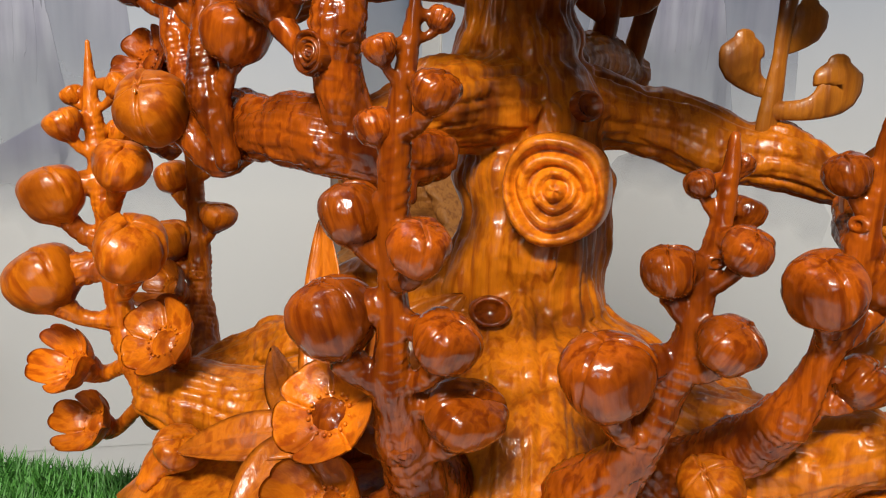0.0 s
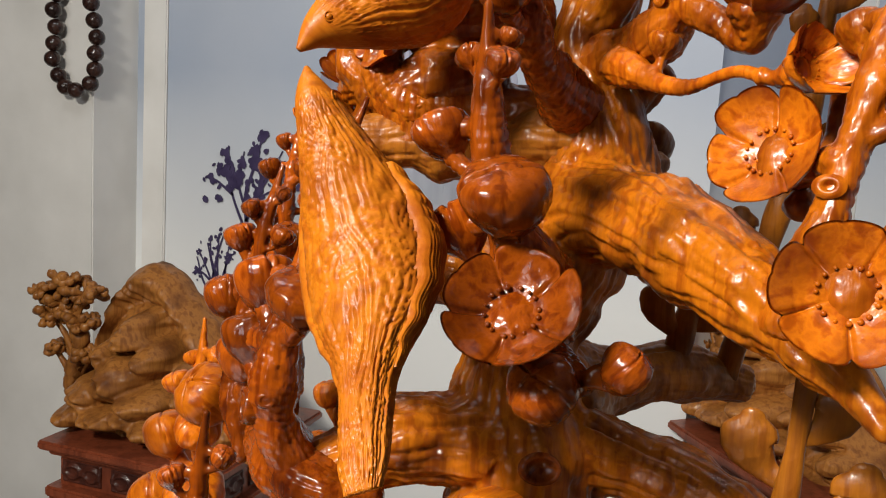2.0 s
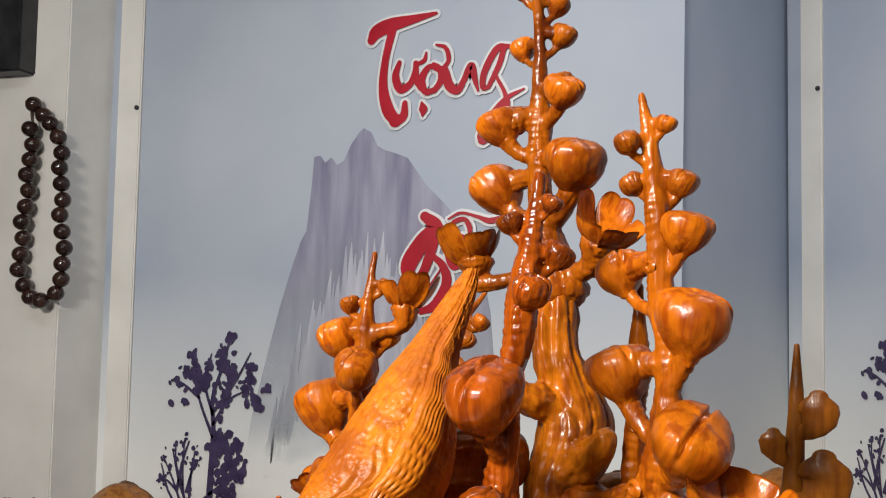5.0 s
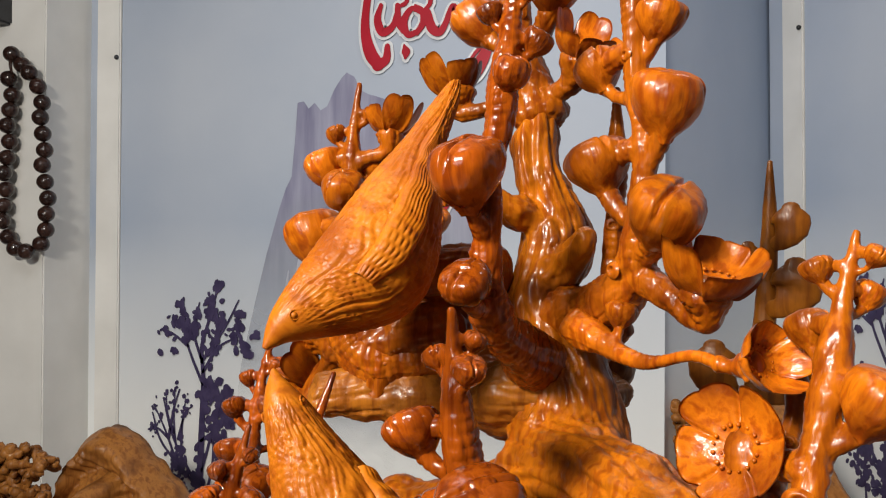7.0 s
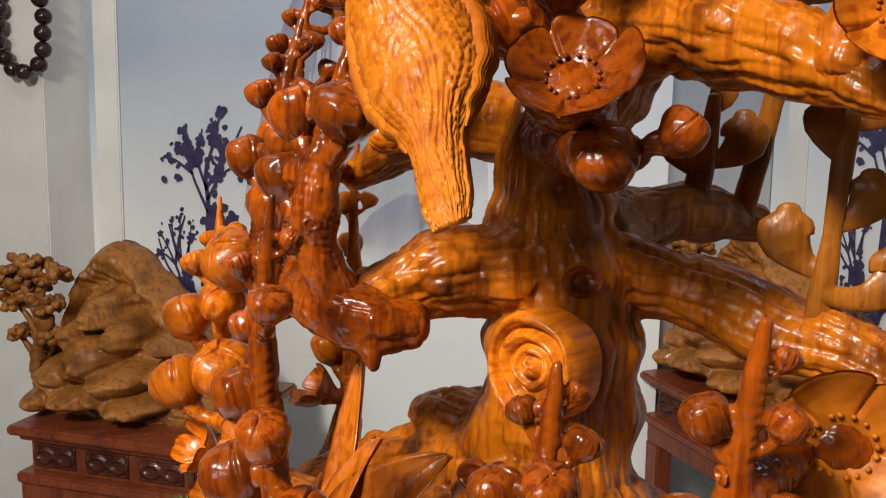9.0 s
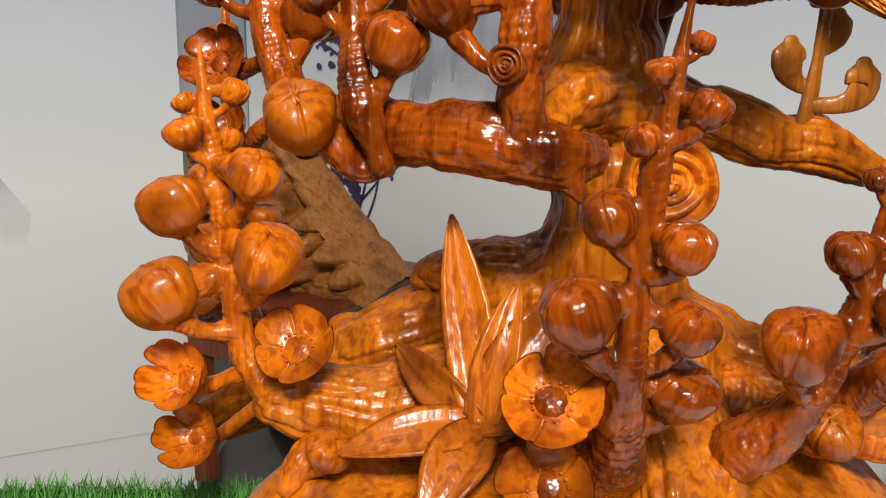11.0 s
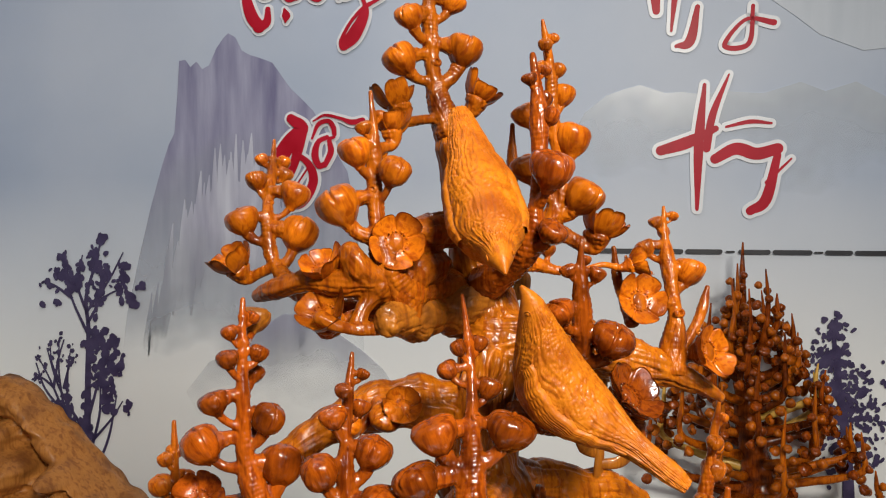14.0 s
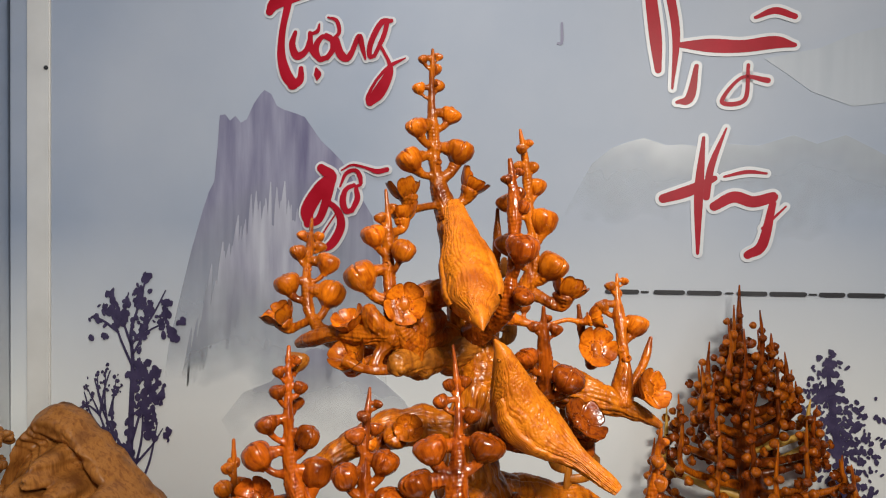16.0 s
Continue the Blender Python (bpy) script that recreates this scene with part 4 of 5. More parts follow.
# ---- the two birds ----
def bird(beak, tail, back, name="bird", bow=0.0, broad=0.0):
    beak, tail = Vector(beak), Vector(tail)
    ax = tail - beak
    L = ax.length
    X = ax.normalized()
    Z = (Vector(back) - X * Vector(back).dot(X)).normalized()
    Y = Z.cross(X)
    M = Matrix((X, Y, Z)).transposed().to_4x4()
    M.translation = beak
    prof = [(0.0, .006, .008, -.004), (.025, .018, .022, -.006), (.05, .032, .036, -.009), (.09, .052, .062, -.024), (.15, .070, .094, -.052), (.20, .088, .118, -.075), (.27, .118, .146, -.101), (.36, .146, .160, -.116), (.46, .156, .152, -.109), (.55, .146, .127, -.087), (.64, .116, .094, -.062), (.71, .081, .069, -.045), (.78, .058, .051, -.032), (.86, .052, .039, -.022), (.94, .048, .026, -.012), (1.0, .034, .011, -.001)]
    cone = [(0.0, 0.0), (0.15, 0.004), (0.27, 0.024), (0.36, 0.014), (0.46, 0.0), (0.64, 0.014), (0.78, 0.036), (0.88, 0.020), (1.0, 0.0)]
    prof = [(q, w + broad * float(np.interp(q, [c[0] for c in cone], [c[1] for c in cone])), h, o - bow * math.sin(math.pi * q) ** 1.5) for q, w, h, o in prof]
    n, seg = 260, 170
    line = spline(prof, n)
    s, rows = Shape(), []
    for i, (q, w, h, o) in enumerate(line):
        row = []
        for j in range(seg):
            a = 2 * math.pi * j / seg
            cy, cz = math.cos(a), math.sin(a)
            d = 0.0
            if q > 0.08:
                k = min(1, (q - 0.08) / 0.1)
                warp = 0.3 * noise.noise(Vector((q * 6, cy * 1.5, cz * 1.5)))
                qq = 4.2 * q if q < 0.6 else 2.52 + (q - 0.6) * 1.2
                f = noise.noise(Vector((qq, math.cos(a + warp) * 21, math.sin(a + warp) * 21)))
                f2 = noise.noise(Vector((1.5 * qq + 9, math.cos(a + 2 * warp) * 34, math.sin(a + 2 * warp) * 34)))
                d += k * (0.0070 * (min(1, abs(f) * 4.0) - 0.6) + 0.0024 * (min(1, abs(f2) * 4) - 0.6))
                if 0.24 < q < 0.56 and cz > -0.1:
                    uu = (q + 0.03 * warp) / 0.13
                    vv = a / (2 * math.pi) * 22 + 0.5 * (int(uu) % 2) + 0.4 * warp
                    ss, tt = uu % 1, (vv % 1) * 2 - 1
                    end = 1 - 0.45 * tt * tt
                    d += 0.0016 * min(1, (cz + 0.1) * 3) * (ss / end if ss < end else 0.0) - 0.001 * min(1, (cz + 0.1) * 3)
                    d += 0.0004 * math.sin(9 * abs(tt) + 26 * ss)
            if q > 0.7:
                d += 0.004 * min(1, (q - .7) * 8) * (abs(math.sin(a * 5)) - 0.5)
            row.append((q * L, (w + d) * cy * L, (o + (h + d) * cz) * L))
        rows.append(row)
    s.grid(rows, True, True, True)
    body = carved(name, s, YELLOW, "carved perching bird with feathered back", m=M)
    for side in (-1, 1):
        s, rows, nu, nv = Shape(), [], 90, 44
        for i in range(nu + 1):
            u = i / nu
            row = []
            for j in range(nv + 1):
                v = j / nv * 2 - 1
                half = 0.058 * math.sin(math.pi * min(1, 0.10 + 0.9 * u)) ** 0.7 * (1 - 0.45 * u) + 0.004
                q = 0.26 + 0.50 * u
                p = spline_at(prof, q)
                z = p[3] + 0.12 * p[2] + v * half
                zz = max(-0.98, min(0.98, (z - p[3]) / max(p[2], 0.02)))
                y = p[1] * math.sqrt(max(0.02, 1 - zz * zz))
                ridge = 0.0022 * (1 - abs(math.sin(v * 15 + 5 * u)) ** 0.5 * 2) * min(1, max(0, u - 0.28) * 6) + (0.005 * abs(math.sin(u * 42)) * abs(math.sin(v * 9 + 1.5 * int(u * 13.4))) if u <= 0.36 else 0)
                lift = 0.024 * (1 - abs(v) ** 10) * (0.4 + 0.6 * math.sin(math.pi * min(1, u + 0.12))) + ridge * (1 - v * v)
                row.append((q * L, side * (y + lift - 0.002) * L, z * L))
            rows.append(row)
        if side > 0:
            rows = rows[::-1]
        s.grid(rows, False)
        carved("wing", s, YELLOW, "folded wing with carved feathers", parent=body)
        s = Shape()
        p = spline_at(prof, 0.10)
        ball(s, (0.10 * L, side * p[1] * 0.93 * L, (p[3] + 0.020) * L), 0.0095 * L, 8)
        torus(s, (0.10 * L, side * p[1] * 0.97 * L, (p[3] + 0.020) * L), 0.0125 * L, 0.0026 * L)
        carved("eye", s, YELLOW, parent=body)
    return body


def spline_at(prof, q):
    for a, b in zip(prof, prof[1:]):
        if a[0] <= q <= b[0]:
            u = (q - a[0]) / (b[0] - a[0])
            u = u * u * (3 - 2 * u)
            return tuple(x + (y - x) * u for x, y in zip(a, b))
    return prof[-1]


def torus(s, c, R, r):
    rows = []
    for i in range(21):
        a = 2 * math.pi * i / 20
        rows.append([(c[0] + (R + r * math.cos(b)) * math.cos(a), c[1] + r * math.sin(b), c[2] + (R + r * math.cos(b)) * math.sin(a)) for b in (2 * math.pi * j / 8 for j in range(8))])
    s.grid(rows, True)


bird((-0.074, -0.149, 1.442), (-0.014, -0.058, 1.570), (-0.72, -0.60, 0.30), broad=1.0)
bird((-0.066, -0.156, 1.434), (0.003, -0.240, 1.297), (-0.02, -0.95, 0.15), bow=0.10)

# ---- stand under the carving ----
stand = tagged(new("display_table"), "plain display table under the carving", "table")
s = Shape()
s.box(-0.07, 0.60, -0.42, 0.0, 0.955, 0.995, 0.004)
part("tabletop", s, REDWOOD, stand, smooth=False)
EDGE = Matrix.Translation((-0.257, 0.102, 0)) @ Matrix.Rotation(math.atan2(-0.040, 0.092), 4, "Z")
for x in (0.03, 0.55):
    for y in (-0.37, -0.05):
        s = Shape()
        s.box(x - 0.03, x + 0.03, y - 0.03, y + 0.03, 0.0, 0.955, 0.004)
        part("leg", s, REDWOOD, stand, smooth=False)
stand.matrix_basis = EDGE
s = Shape()
s.box(0.08, 0.50, -0.36, -0.13, 0.996, 1.03, 0.003)
tagged(part("white_board", s, BOARDM, smooth=False, m=EDGE), "thick white board under the wooden carving", "board")
s = Shape()
s.box(-0.065, 0.20, -0.125, -0.02, 0.996, 1.004)
g = random.Random(9)
for _ in range(8000):
    x, y = g.uniform(-0.065, 0.20), g.uniform(-0.125, -0.02)
    a, h = g.uniform(0, 6.28), g.uniform(0.006, 0.014)
    dx, dy, w = 0.008 * math.cos(a), 0.008 * math.sin(a), 0.0009
    b0 = len(s.v)
    s.v += [(x - w * math.sin(a), y + w * math.cos(a), 1.003), (x + w * math.sin(a), y - w * math.cos(a), 1.003), (x + dx, y + dy, 1.003 + h)]
    s.f.append((b0, b0 + 1, b0 + 2))
tagged(part("grass_mat", s, GRASSM, m=EDGE, smooth=False), "green artificial grass mat with short blades", "grass mat", kind="stuff")

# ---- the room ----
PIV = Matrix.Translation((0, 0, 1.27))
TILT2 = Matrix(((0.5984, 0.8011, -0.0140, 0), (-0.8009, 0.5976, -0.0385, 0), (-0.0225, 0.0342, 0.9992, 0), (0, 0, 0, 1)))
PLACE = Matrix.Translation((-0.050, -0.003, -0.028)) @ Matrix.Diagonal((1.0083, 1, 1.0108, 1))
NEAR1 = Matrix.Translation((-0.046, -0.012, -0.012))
# TURN2 and NEAR2 place an added, turned copy of the one mural wall
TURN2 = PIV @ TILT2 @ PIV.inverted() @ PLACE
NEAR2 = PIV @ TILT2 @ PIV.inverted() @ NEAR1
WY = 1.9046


def structure(name, shape, mat, label, m=None):
    return tagged(part(name, shape, mat, smooth=False, m=m), label, name.split("_")[0], kind="structure")


s = Shape()
s.box(-5, 5, -5, 5, -0.12, 0.0)
structure("floor", s, FLOORM, "grey tiled shop floor")
s = Shape()
s.box(-5, 5, -5, 5, 3.3, 3.4)
structure("ceiling", s, CEILM, "plain unseen ceiling, dull to cut bounced light")
s = Shape()
s.box(-1.9, 0.105, WY, WY + 0.015, 0, 3.3)
structure("wall_north", s, MURALM, "pale wall behind the printed mural", PLACE)
# added wall that carries the mural copy
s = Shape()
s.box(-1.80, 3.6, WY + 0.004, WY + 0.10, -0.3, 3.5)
structure("wall_east", s, MURALM, "added pale wall behind the turned copy of the mural", TURN2)
# added wall that covers the unlit gap between mural and copy
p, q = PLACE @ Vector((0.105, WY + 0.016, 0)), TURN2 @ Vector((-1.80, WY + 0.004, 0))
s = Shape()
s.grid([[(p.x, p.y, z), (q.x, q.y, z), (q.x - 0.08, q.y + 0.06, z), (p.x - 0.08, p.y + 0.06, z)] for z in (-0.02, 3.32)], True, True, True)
structure("wall_return", s, MURALM, "added pale wall that hides the dark gap beside the mural copy")
# unseen walls added to close the room and hold down the fill light
for nm, b in (("wall_west", (-5, -4.9, -5, 5)), ("wall_south", (-4.9, 5, -5, -4.9)), ("wall_far", (-4.9, -2.6, 4.9, 5))):
    s = Shape()
    s.box(*b, 0, 3.3)
    structure(nm, s, UNSEENWALL, "plain brown unseen wall, dark to cut bounced light")
s = Shape()
s.box(-4.9, -1.79, 1.70, 2.1, 0, 3.3, 0.004)
structure("wall_pilaster", s, WHITEWALL, "stained white plaster wall beside the mural", Matrix.Translation((-0.032, -0.01, 0)))


# ---- the printed mural ----
def flat_poly(s, pts, y):
    b = len(s.v)
    s.v += [(x, y, z) for x, z in pts]
    s.v += [(x, y + 0.0025, z) for x, z in pts]
    n = len(pts)
    s.f.append(tuple(range(b, b + n)))
    for i in range(n):
        j = (i + 1) % n
        s.f.append((b + i, b + n + i, b + n + j, b + j))


def stroke(s, pts, y):
    """A flat brush stroke with round ends through (x, z, half width); its inner edge never folds over."""
    line = [np.array(p, dtype=float) for p in spline(pts, 8 * len(pts))]
    n = len(line)
    way = [(line[min(i + 1, n - 1)] - line[max(i - 1, 0)])[:2] for i in range(n)]
    way = [d / (np.linalg.norm(d) + 1e-9) for d in way]
    rows = []

    def row(c, d, wa, wb):
        a, b = (c[0] - d[1] * wa, c[1] + d[0] * wa), (c[0] + d[1] * wb, c[1] - d[0] * wb)
        rows.append([(a[0], y, a[1]), (b[0], y, b[1]), (b[0], y + 0.0015, b[1]), (a[0], y + 0.0015, a[1])])

    def cap(p, d, wa, wb, sign):
        for k in ((5, 4, 3, 2, 1) if sign < 0 else (1, 2, 3, 4, 5)):
            e = 0.5 * math.pi * k / 5.2
            row(p[:2] + sign * d * 0.5 * (wa + wb) * math.sin(e), d, wa * math.cos(e), wb * math.cos(e))

    sides = []
    for i, p in enumerate(line):
        lo, hi = max(i - 2, 0), min(i + 2, n - 1)
        turn = way[lo][0] * way[hi][1] - way[lo][1] * way[hi][0]
        arc = np.linalg.norm(line[hi][:2] - line[lo][:2]) + 1e-9
        room = 0.85 * arc / (abs(turn) + 1e-6)
        sides.append((min(p[2], room) if turn > 0 else p[2], min(p[2], room) if turn < 0 else p[2]))
    cap(line[0], way[0], *sides[0], -1)
    for p, d, (wa, wb) in zip(line, way, sides):
        row(p[:2], d, wa, wb)
    cap(line[-1], way[-1], *sides[-1], 1)
    s.grid(rows, True, True, True)


def dots_at(s, clusters, y, seed, small=0.005, large=0.012):
    """Small brushed leaves, longer than wide, thrown in clumps."""
    g = random.Random(seed)
    for cx, cz, rx, rz, n in clusters:
        for _ in range(n):
            r, k, a = g.uniform(small, large), g.uniform(0.45, 0.85), g.uniform(-1.0, 1.0) + math.pi / 2
            x, z = cx + g.gauss(0, rx * 0.78), cz + g.gauss(0, rz * 0.78)
            pts = []
            for j in range(8):
                e = 2 * math.pi * j / 8
                u, v = r * math.cos(e) * g.uniform(.85, 1.2), r * k * math.sin(e) * g.uniform(.85, 1.2)
                pts.append((x + u * math.cos(a) - v * math.sin(a), z + u * math.sin(a) + v * math.cos(a)))
            flat_poly(s, pts[::-1], y - g.uniform(0, 0.001))


def mural(right_end, with_right):
    mu = tagged(new("mural"), "printed grey-blue landscape mural with mountains, ink trees and red lettering", "mural")
    mu.location = (0, WY, 0)
    I2 = Matrix.Translation((0, -WY, 0))
    left = -1.632
    s = Shape()
    s.box(left, right_end, WY - 0.006, WY + 0.002, 0.25, 3.2)
    part("sheet", s, MURALM, mu, smooth=False, m=I2)
    s = Shape()
    y = WY - 0.0095
    flat_poly(s, [(-1.18, 1.15), (-1.135, 1.338), (-1.094, 1.498), (-1.052, 1.638), (-1.03, 1.70), (-1.011, 1.735), (-1.0, 1.85), (-0.992, 1.965), (-0.972, 1.968), (-0.955, 1.945), (-0.935, 1.962), (-0.915, 1.938), (-0.893, 1.95), (-0.868, 2.003), (-0.845, 2.035), (-0.829, 2.05), (-0.805, 2.036), (-0.785, 1.995), (-0.757, 1.98), (-0.736, 1.974), (-0.71, 1.965), (-0.685, 1.955), (-0.66, 1.92), (-0.625, 1.872), (-0.59, 1.84), (-0.554, 1.804), (-0.52, 1.75), (-0.494, 1.696), (-0.445, 1.615), (-0.42, 1.5), (-0.40, 1.3), (-0.39, 1.0), (-0.5, 0.9), (-0.9, 0.8), (-1.1, 0.85), (-1.2, 1.0)][::-1], y)
    part("mountain", s, MTN1, mu, "violet-grey printed mountain", smooth=False, m=I2)
    s = Shape()
    flat_poly(s, [(-0.885, 1.56), (-0.848, 1.60), (-0.793, 1.58), (-0.722, 1.60), (-0.671, 1.53), (-0.637, 1.44), (-0.584, 1.29), (-0.554, 1.116), (-0.638, 0.997), (-1.175, 0.969), (-1.113, 1.10), (-1.046, 1.25), (-0.967, 1.42)][::-1], y - 0.0010)
    part("mountain_face", s, MTN4, mu, "pale printed mountain slope", smooth=False, m=I2)
    g = random.Random(21)
    crest = [(-1.09, 1.22), (-1.02, 1.42), (-0.96, 1.54), (-0.885, 1.68), (-0.848, 1.72), (-0.793, 1.70), (-0.722, 1.715), (-0.671, 1.64), (-0.637, 1.53), (-0.59, 1.35)]
    for k in range(34):
        x = -1.09 + 0.50 * k / 33 + g.uniform(-0.006, 0.006)
        z = float(np.interp(x, [c[0] for c in crest], [c[1] for c in crest])) + g.uniform(-0.07, 0.03)
        lean, drop = -0.10 * (-0.72 - x) + g.uniform(-0.01, 0.01), g.uniform(0.20, 0.36)
        s = Shape()
        stroke(s, [(x, z, 0.0015), (x + 0.3 * lean, z - 0.3 * drop, g.uniform(0.006, 0.012)), (x + 0.7 * lean, z - 0.7 * drop, g.uniform(0.008, 0.014)), (x + lean, z - drop, 0.003)], y - 0.0012 - 0.00003 * k)
        part("brush_streak", s, MTN4, mu, smooth=False, m=I2)
    s = Shape()
    y = WY - 0.0095
    if with_right:
        flat_poly(s, [(0.20, 1.62), (0.292, 1.789), (0.356, 1.841), (0.41, 1.86), (0.457, 1.872), (0.53, 1.847), (0.58, 1.85), (0.638, 1.842), (0.72, 1.85), (0.817, 1.844), (0.87, 1.86), (0.922, 1.876), (0.993, 1.848), (1.079, 1.875), (1.157, 1.834), (1.32, 1.74), (1.5, 1.7), (1.7, 1.5), (1.3, 1.42), (0.8, 1.5), (0.5, 1.55)][::-1], y)
        flat_poly(s, [(0.83, 2.12), (0.90, 2.07), (0.974, 2.013), (1.096, 1.965), (1.2, 1.975), (1.45, 1.9), (1.7, 2.0), (1.7, 2.4), (1.4, 2.3), (1.21, 2.216), (1.094, 2.19), (1.0, 2.15)][::-1], y)
    if with_right:
        part("far_hill_range", s, MTN2, mu, smooth=False, m=I2)
    s = Shape()
    flat_poly(s, [(-0.98, 0.9), (-0.9, 1.0), (-0.8, 1.04), (-0.75, 1.10), (-0.65, 1.16), (-0.55, 1.15), (-0.46, 1.09), (-0.40, 1.05), (-0.33, 0.99), (-0.27, 0.90), (-0.3, 0.75), (-0.6, 0.7), (-0.9, 0.75)][::-1], y - 0.0035)
    part("near_hill", s, MTN3, mu, "violet printed low hill", smooth=False, m=I2)
    s = Shape()
    y = WY - 0.0125
    stroke(s, [(-1.335, 0.55, 0.014), (-1.325, 0.75, 0.012), (-1.318, 0.95, 0.010), (-1.314, 1.10, 0.007), (-1.32, 1.20, 0.006), (-1.29, 1.30, 0.004), (-1.262, 1.40, 0.003)], y)
    for a, b, c in (((-1.316, 1.08), (-1.37, 1.2), (-1.40, 1.33)), ((-1.315, 1.12), (-1.26, 1.2), (-1.18, 1.24)), ((-1.318, 1.15), (-1.35, 1.25), (-1.33, 1.34)), ((-1.315, 1.16), (-1.24, 1.26), (-1.19, 1.35)), ((-1.37, 1.2), (-1.43, 1.24), (-1.47, 1.25)), ((-1.32, 0.9), (-1.24, 0.96), (-1.2, 1.0)), ((-1.33, 0.75), (-1.42, 0.9), (-1.46, 1.03)), ((-1.33, 0.75), (-1.46, 0.88), (-1.5, 0.98)), ((-1.44, 0.9), (-1.42, 1.0), (-1.4, 1.06)), ((-1.33, 0.7), (-1.24, 0.8), (-1.2, 0.86))):
        stroke(s, [(*a, 0.005), (*b, 0.0035), (*c, 0.002)], y)
    dots_at(s, [(-1.266, 1.395, 0.010, 0.012, 7), (-1.29, 1.335, 0.018, 0.024, 24), (-1.26, 1.295, 0.016, 0.030, 24), (-1.285, 1.22, 0.020, 0.030, 28), (-1.406, 1.338, 0.012, 0.008, 7), (-1.406, 1.277, 0.024, 0.020, 24), (-1.358, 1.246, 0.022, 0.026, 26), (-1.34, 1.30, 0.012, 0.012, 9), (-1.193, 1.275, 0.012, 0.026, 16), (-1.168, 1.20, 0.016, 0.020, 18), (-1.128, 1.236, 0.016, 0.007, 6), (-1.217, 1.236, 0.014, 0.012, 6), (-1.45, 1.24, 0.018, 0.022, 7), (-1.416, 1.18, 0.010, 0.008, 3), (-1.473, 1.18, 0.006, 0.006, 2)], y, 3, 0.007, 0.016)
    dots_at(s, [(-1.29, 1.055, 0.026, 0.036, 44), (-1.240, 1.045, 0.020, 0.034, 26), (-1.262, 0.966, 0.030, 0.046, 52), (-1.215, 0.965, 0.016, 0.030, 12), (-1.245, 0.860, 0.022, 0.040, 22), (-1.185, 0.846, 0.018, 0.012, 6), (-1.327, 0.82, 0.012, 0.05, 14), (-1.36, 0.72, 0.05, 0.06, 40)], y, 5, 0.007, 0.017)
    for a, b, c in (((-1.325, 0.78), (-1.29, 0.9), (-1.26, 1.02)), ((-1.31, 0.70), (-1.28, 0.82), (-1.275, 0.95)), ((-1.30, 0.62), (-1.25, 0.74), (-1.22, 0.88))):
        stroke(s, [(*a, 0.005), (*b, 0.004), (*c, 0.002)], y)
    part("ink_tree", s, INKM, mu, "dark violet printed ink tree", smooth=False, m=I2)
    s = Shape()
    for a, b, c in (((-1.40, 0.80), (-1.42, 0.94), (-1.418, 1.065)), ((-1.40, 0.80), (-1.45, 0.92), (-1.492, 1.00)), ((-1.395, 0.82), (-1.39, 0.95), (-1.378, 1.03)), ((-1.42, 0.92), (-1.445, 0.98), (-1.45, 1.04)), ((-1.405, 0.90), (-1.385, 0.97), (-1.365, 1.00)), ((-1.44, 0.90), (-1.48, 0.93), (-1.505, 0.925)), ((-1.39, 0.60), (-1.40, 0.72), (-1.40, 0.82))):
        stroke(s, [(*a, 0.0045), (*b, 0.003), (*c, 0.0015)], y)
        dots_at(s, [(c[0], c[1], 0.008, 0.014, 6), ((b[0] + c[0]) / 2, (b[1] + c[1]) / 2, 0.010, 0.016, 6)], y, int(-1000 * c[0]), 0.004, 0.008)
    dots_at(s, [(-1.402, 0.845, 0.018, 0.036, 34), (-1.42, 0.77, 0.03, 0.04, 30)], y, 8, 0.006, 0.014)
    for i in range(len(s.v)):
        x, yy, z = s.v[i]
        s.v[i] = (x, yy + 0.0015, z)
    part("ink_shrub", s, INKM, mu, smooth=False, m=I2)
    if with_right:
        s = Shape()
        stroke(s, [(1.10, 0.5, 0.02), (1.08, 0.8, 0.014), (1.05, 1.0, 0.01), (1.03, 1.17, 0.004)], y)
        dots_at(s, [(1.03, 1.14, 0.025, 0.03, 50), (1.02, 1.06, 0.045, 0.03, 80), (1.06, 0.98, 0.06, 0.04, 110), (1.10, 0.88, 0.06, 0.05, 120), (1.09, 0.76, 0.06, 0.05, 110)], y, 4)
        part("ink_tree", s, INKM, mu, "dark violet printed ink tree", smooth=False, m=I2)
        s = Shape()
        y2 = WY - 0.0095
        stroke(s, [(0.19, 2.25, 0.004), (0.19, 2.19, 0.005), (0.178, 2.185, 0.004)], y2)
        part("mark", s, MTN1, mu, smooth=False, m=I2)
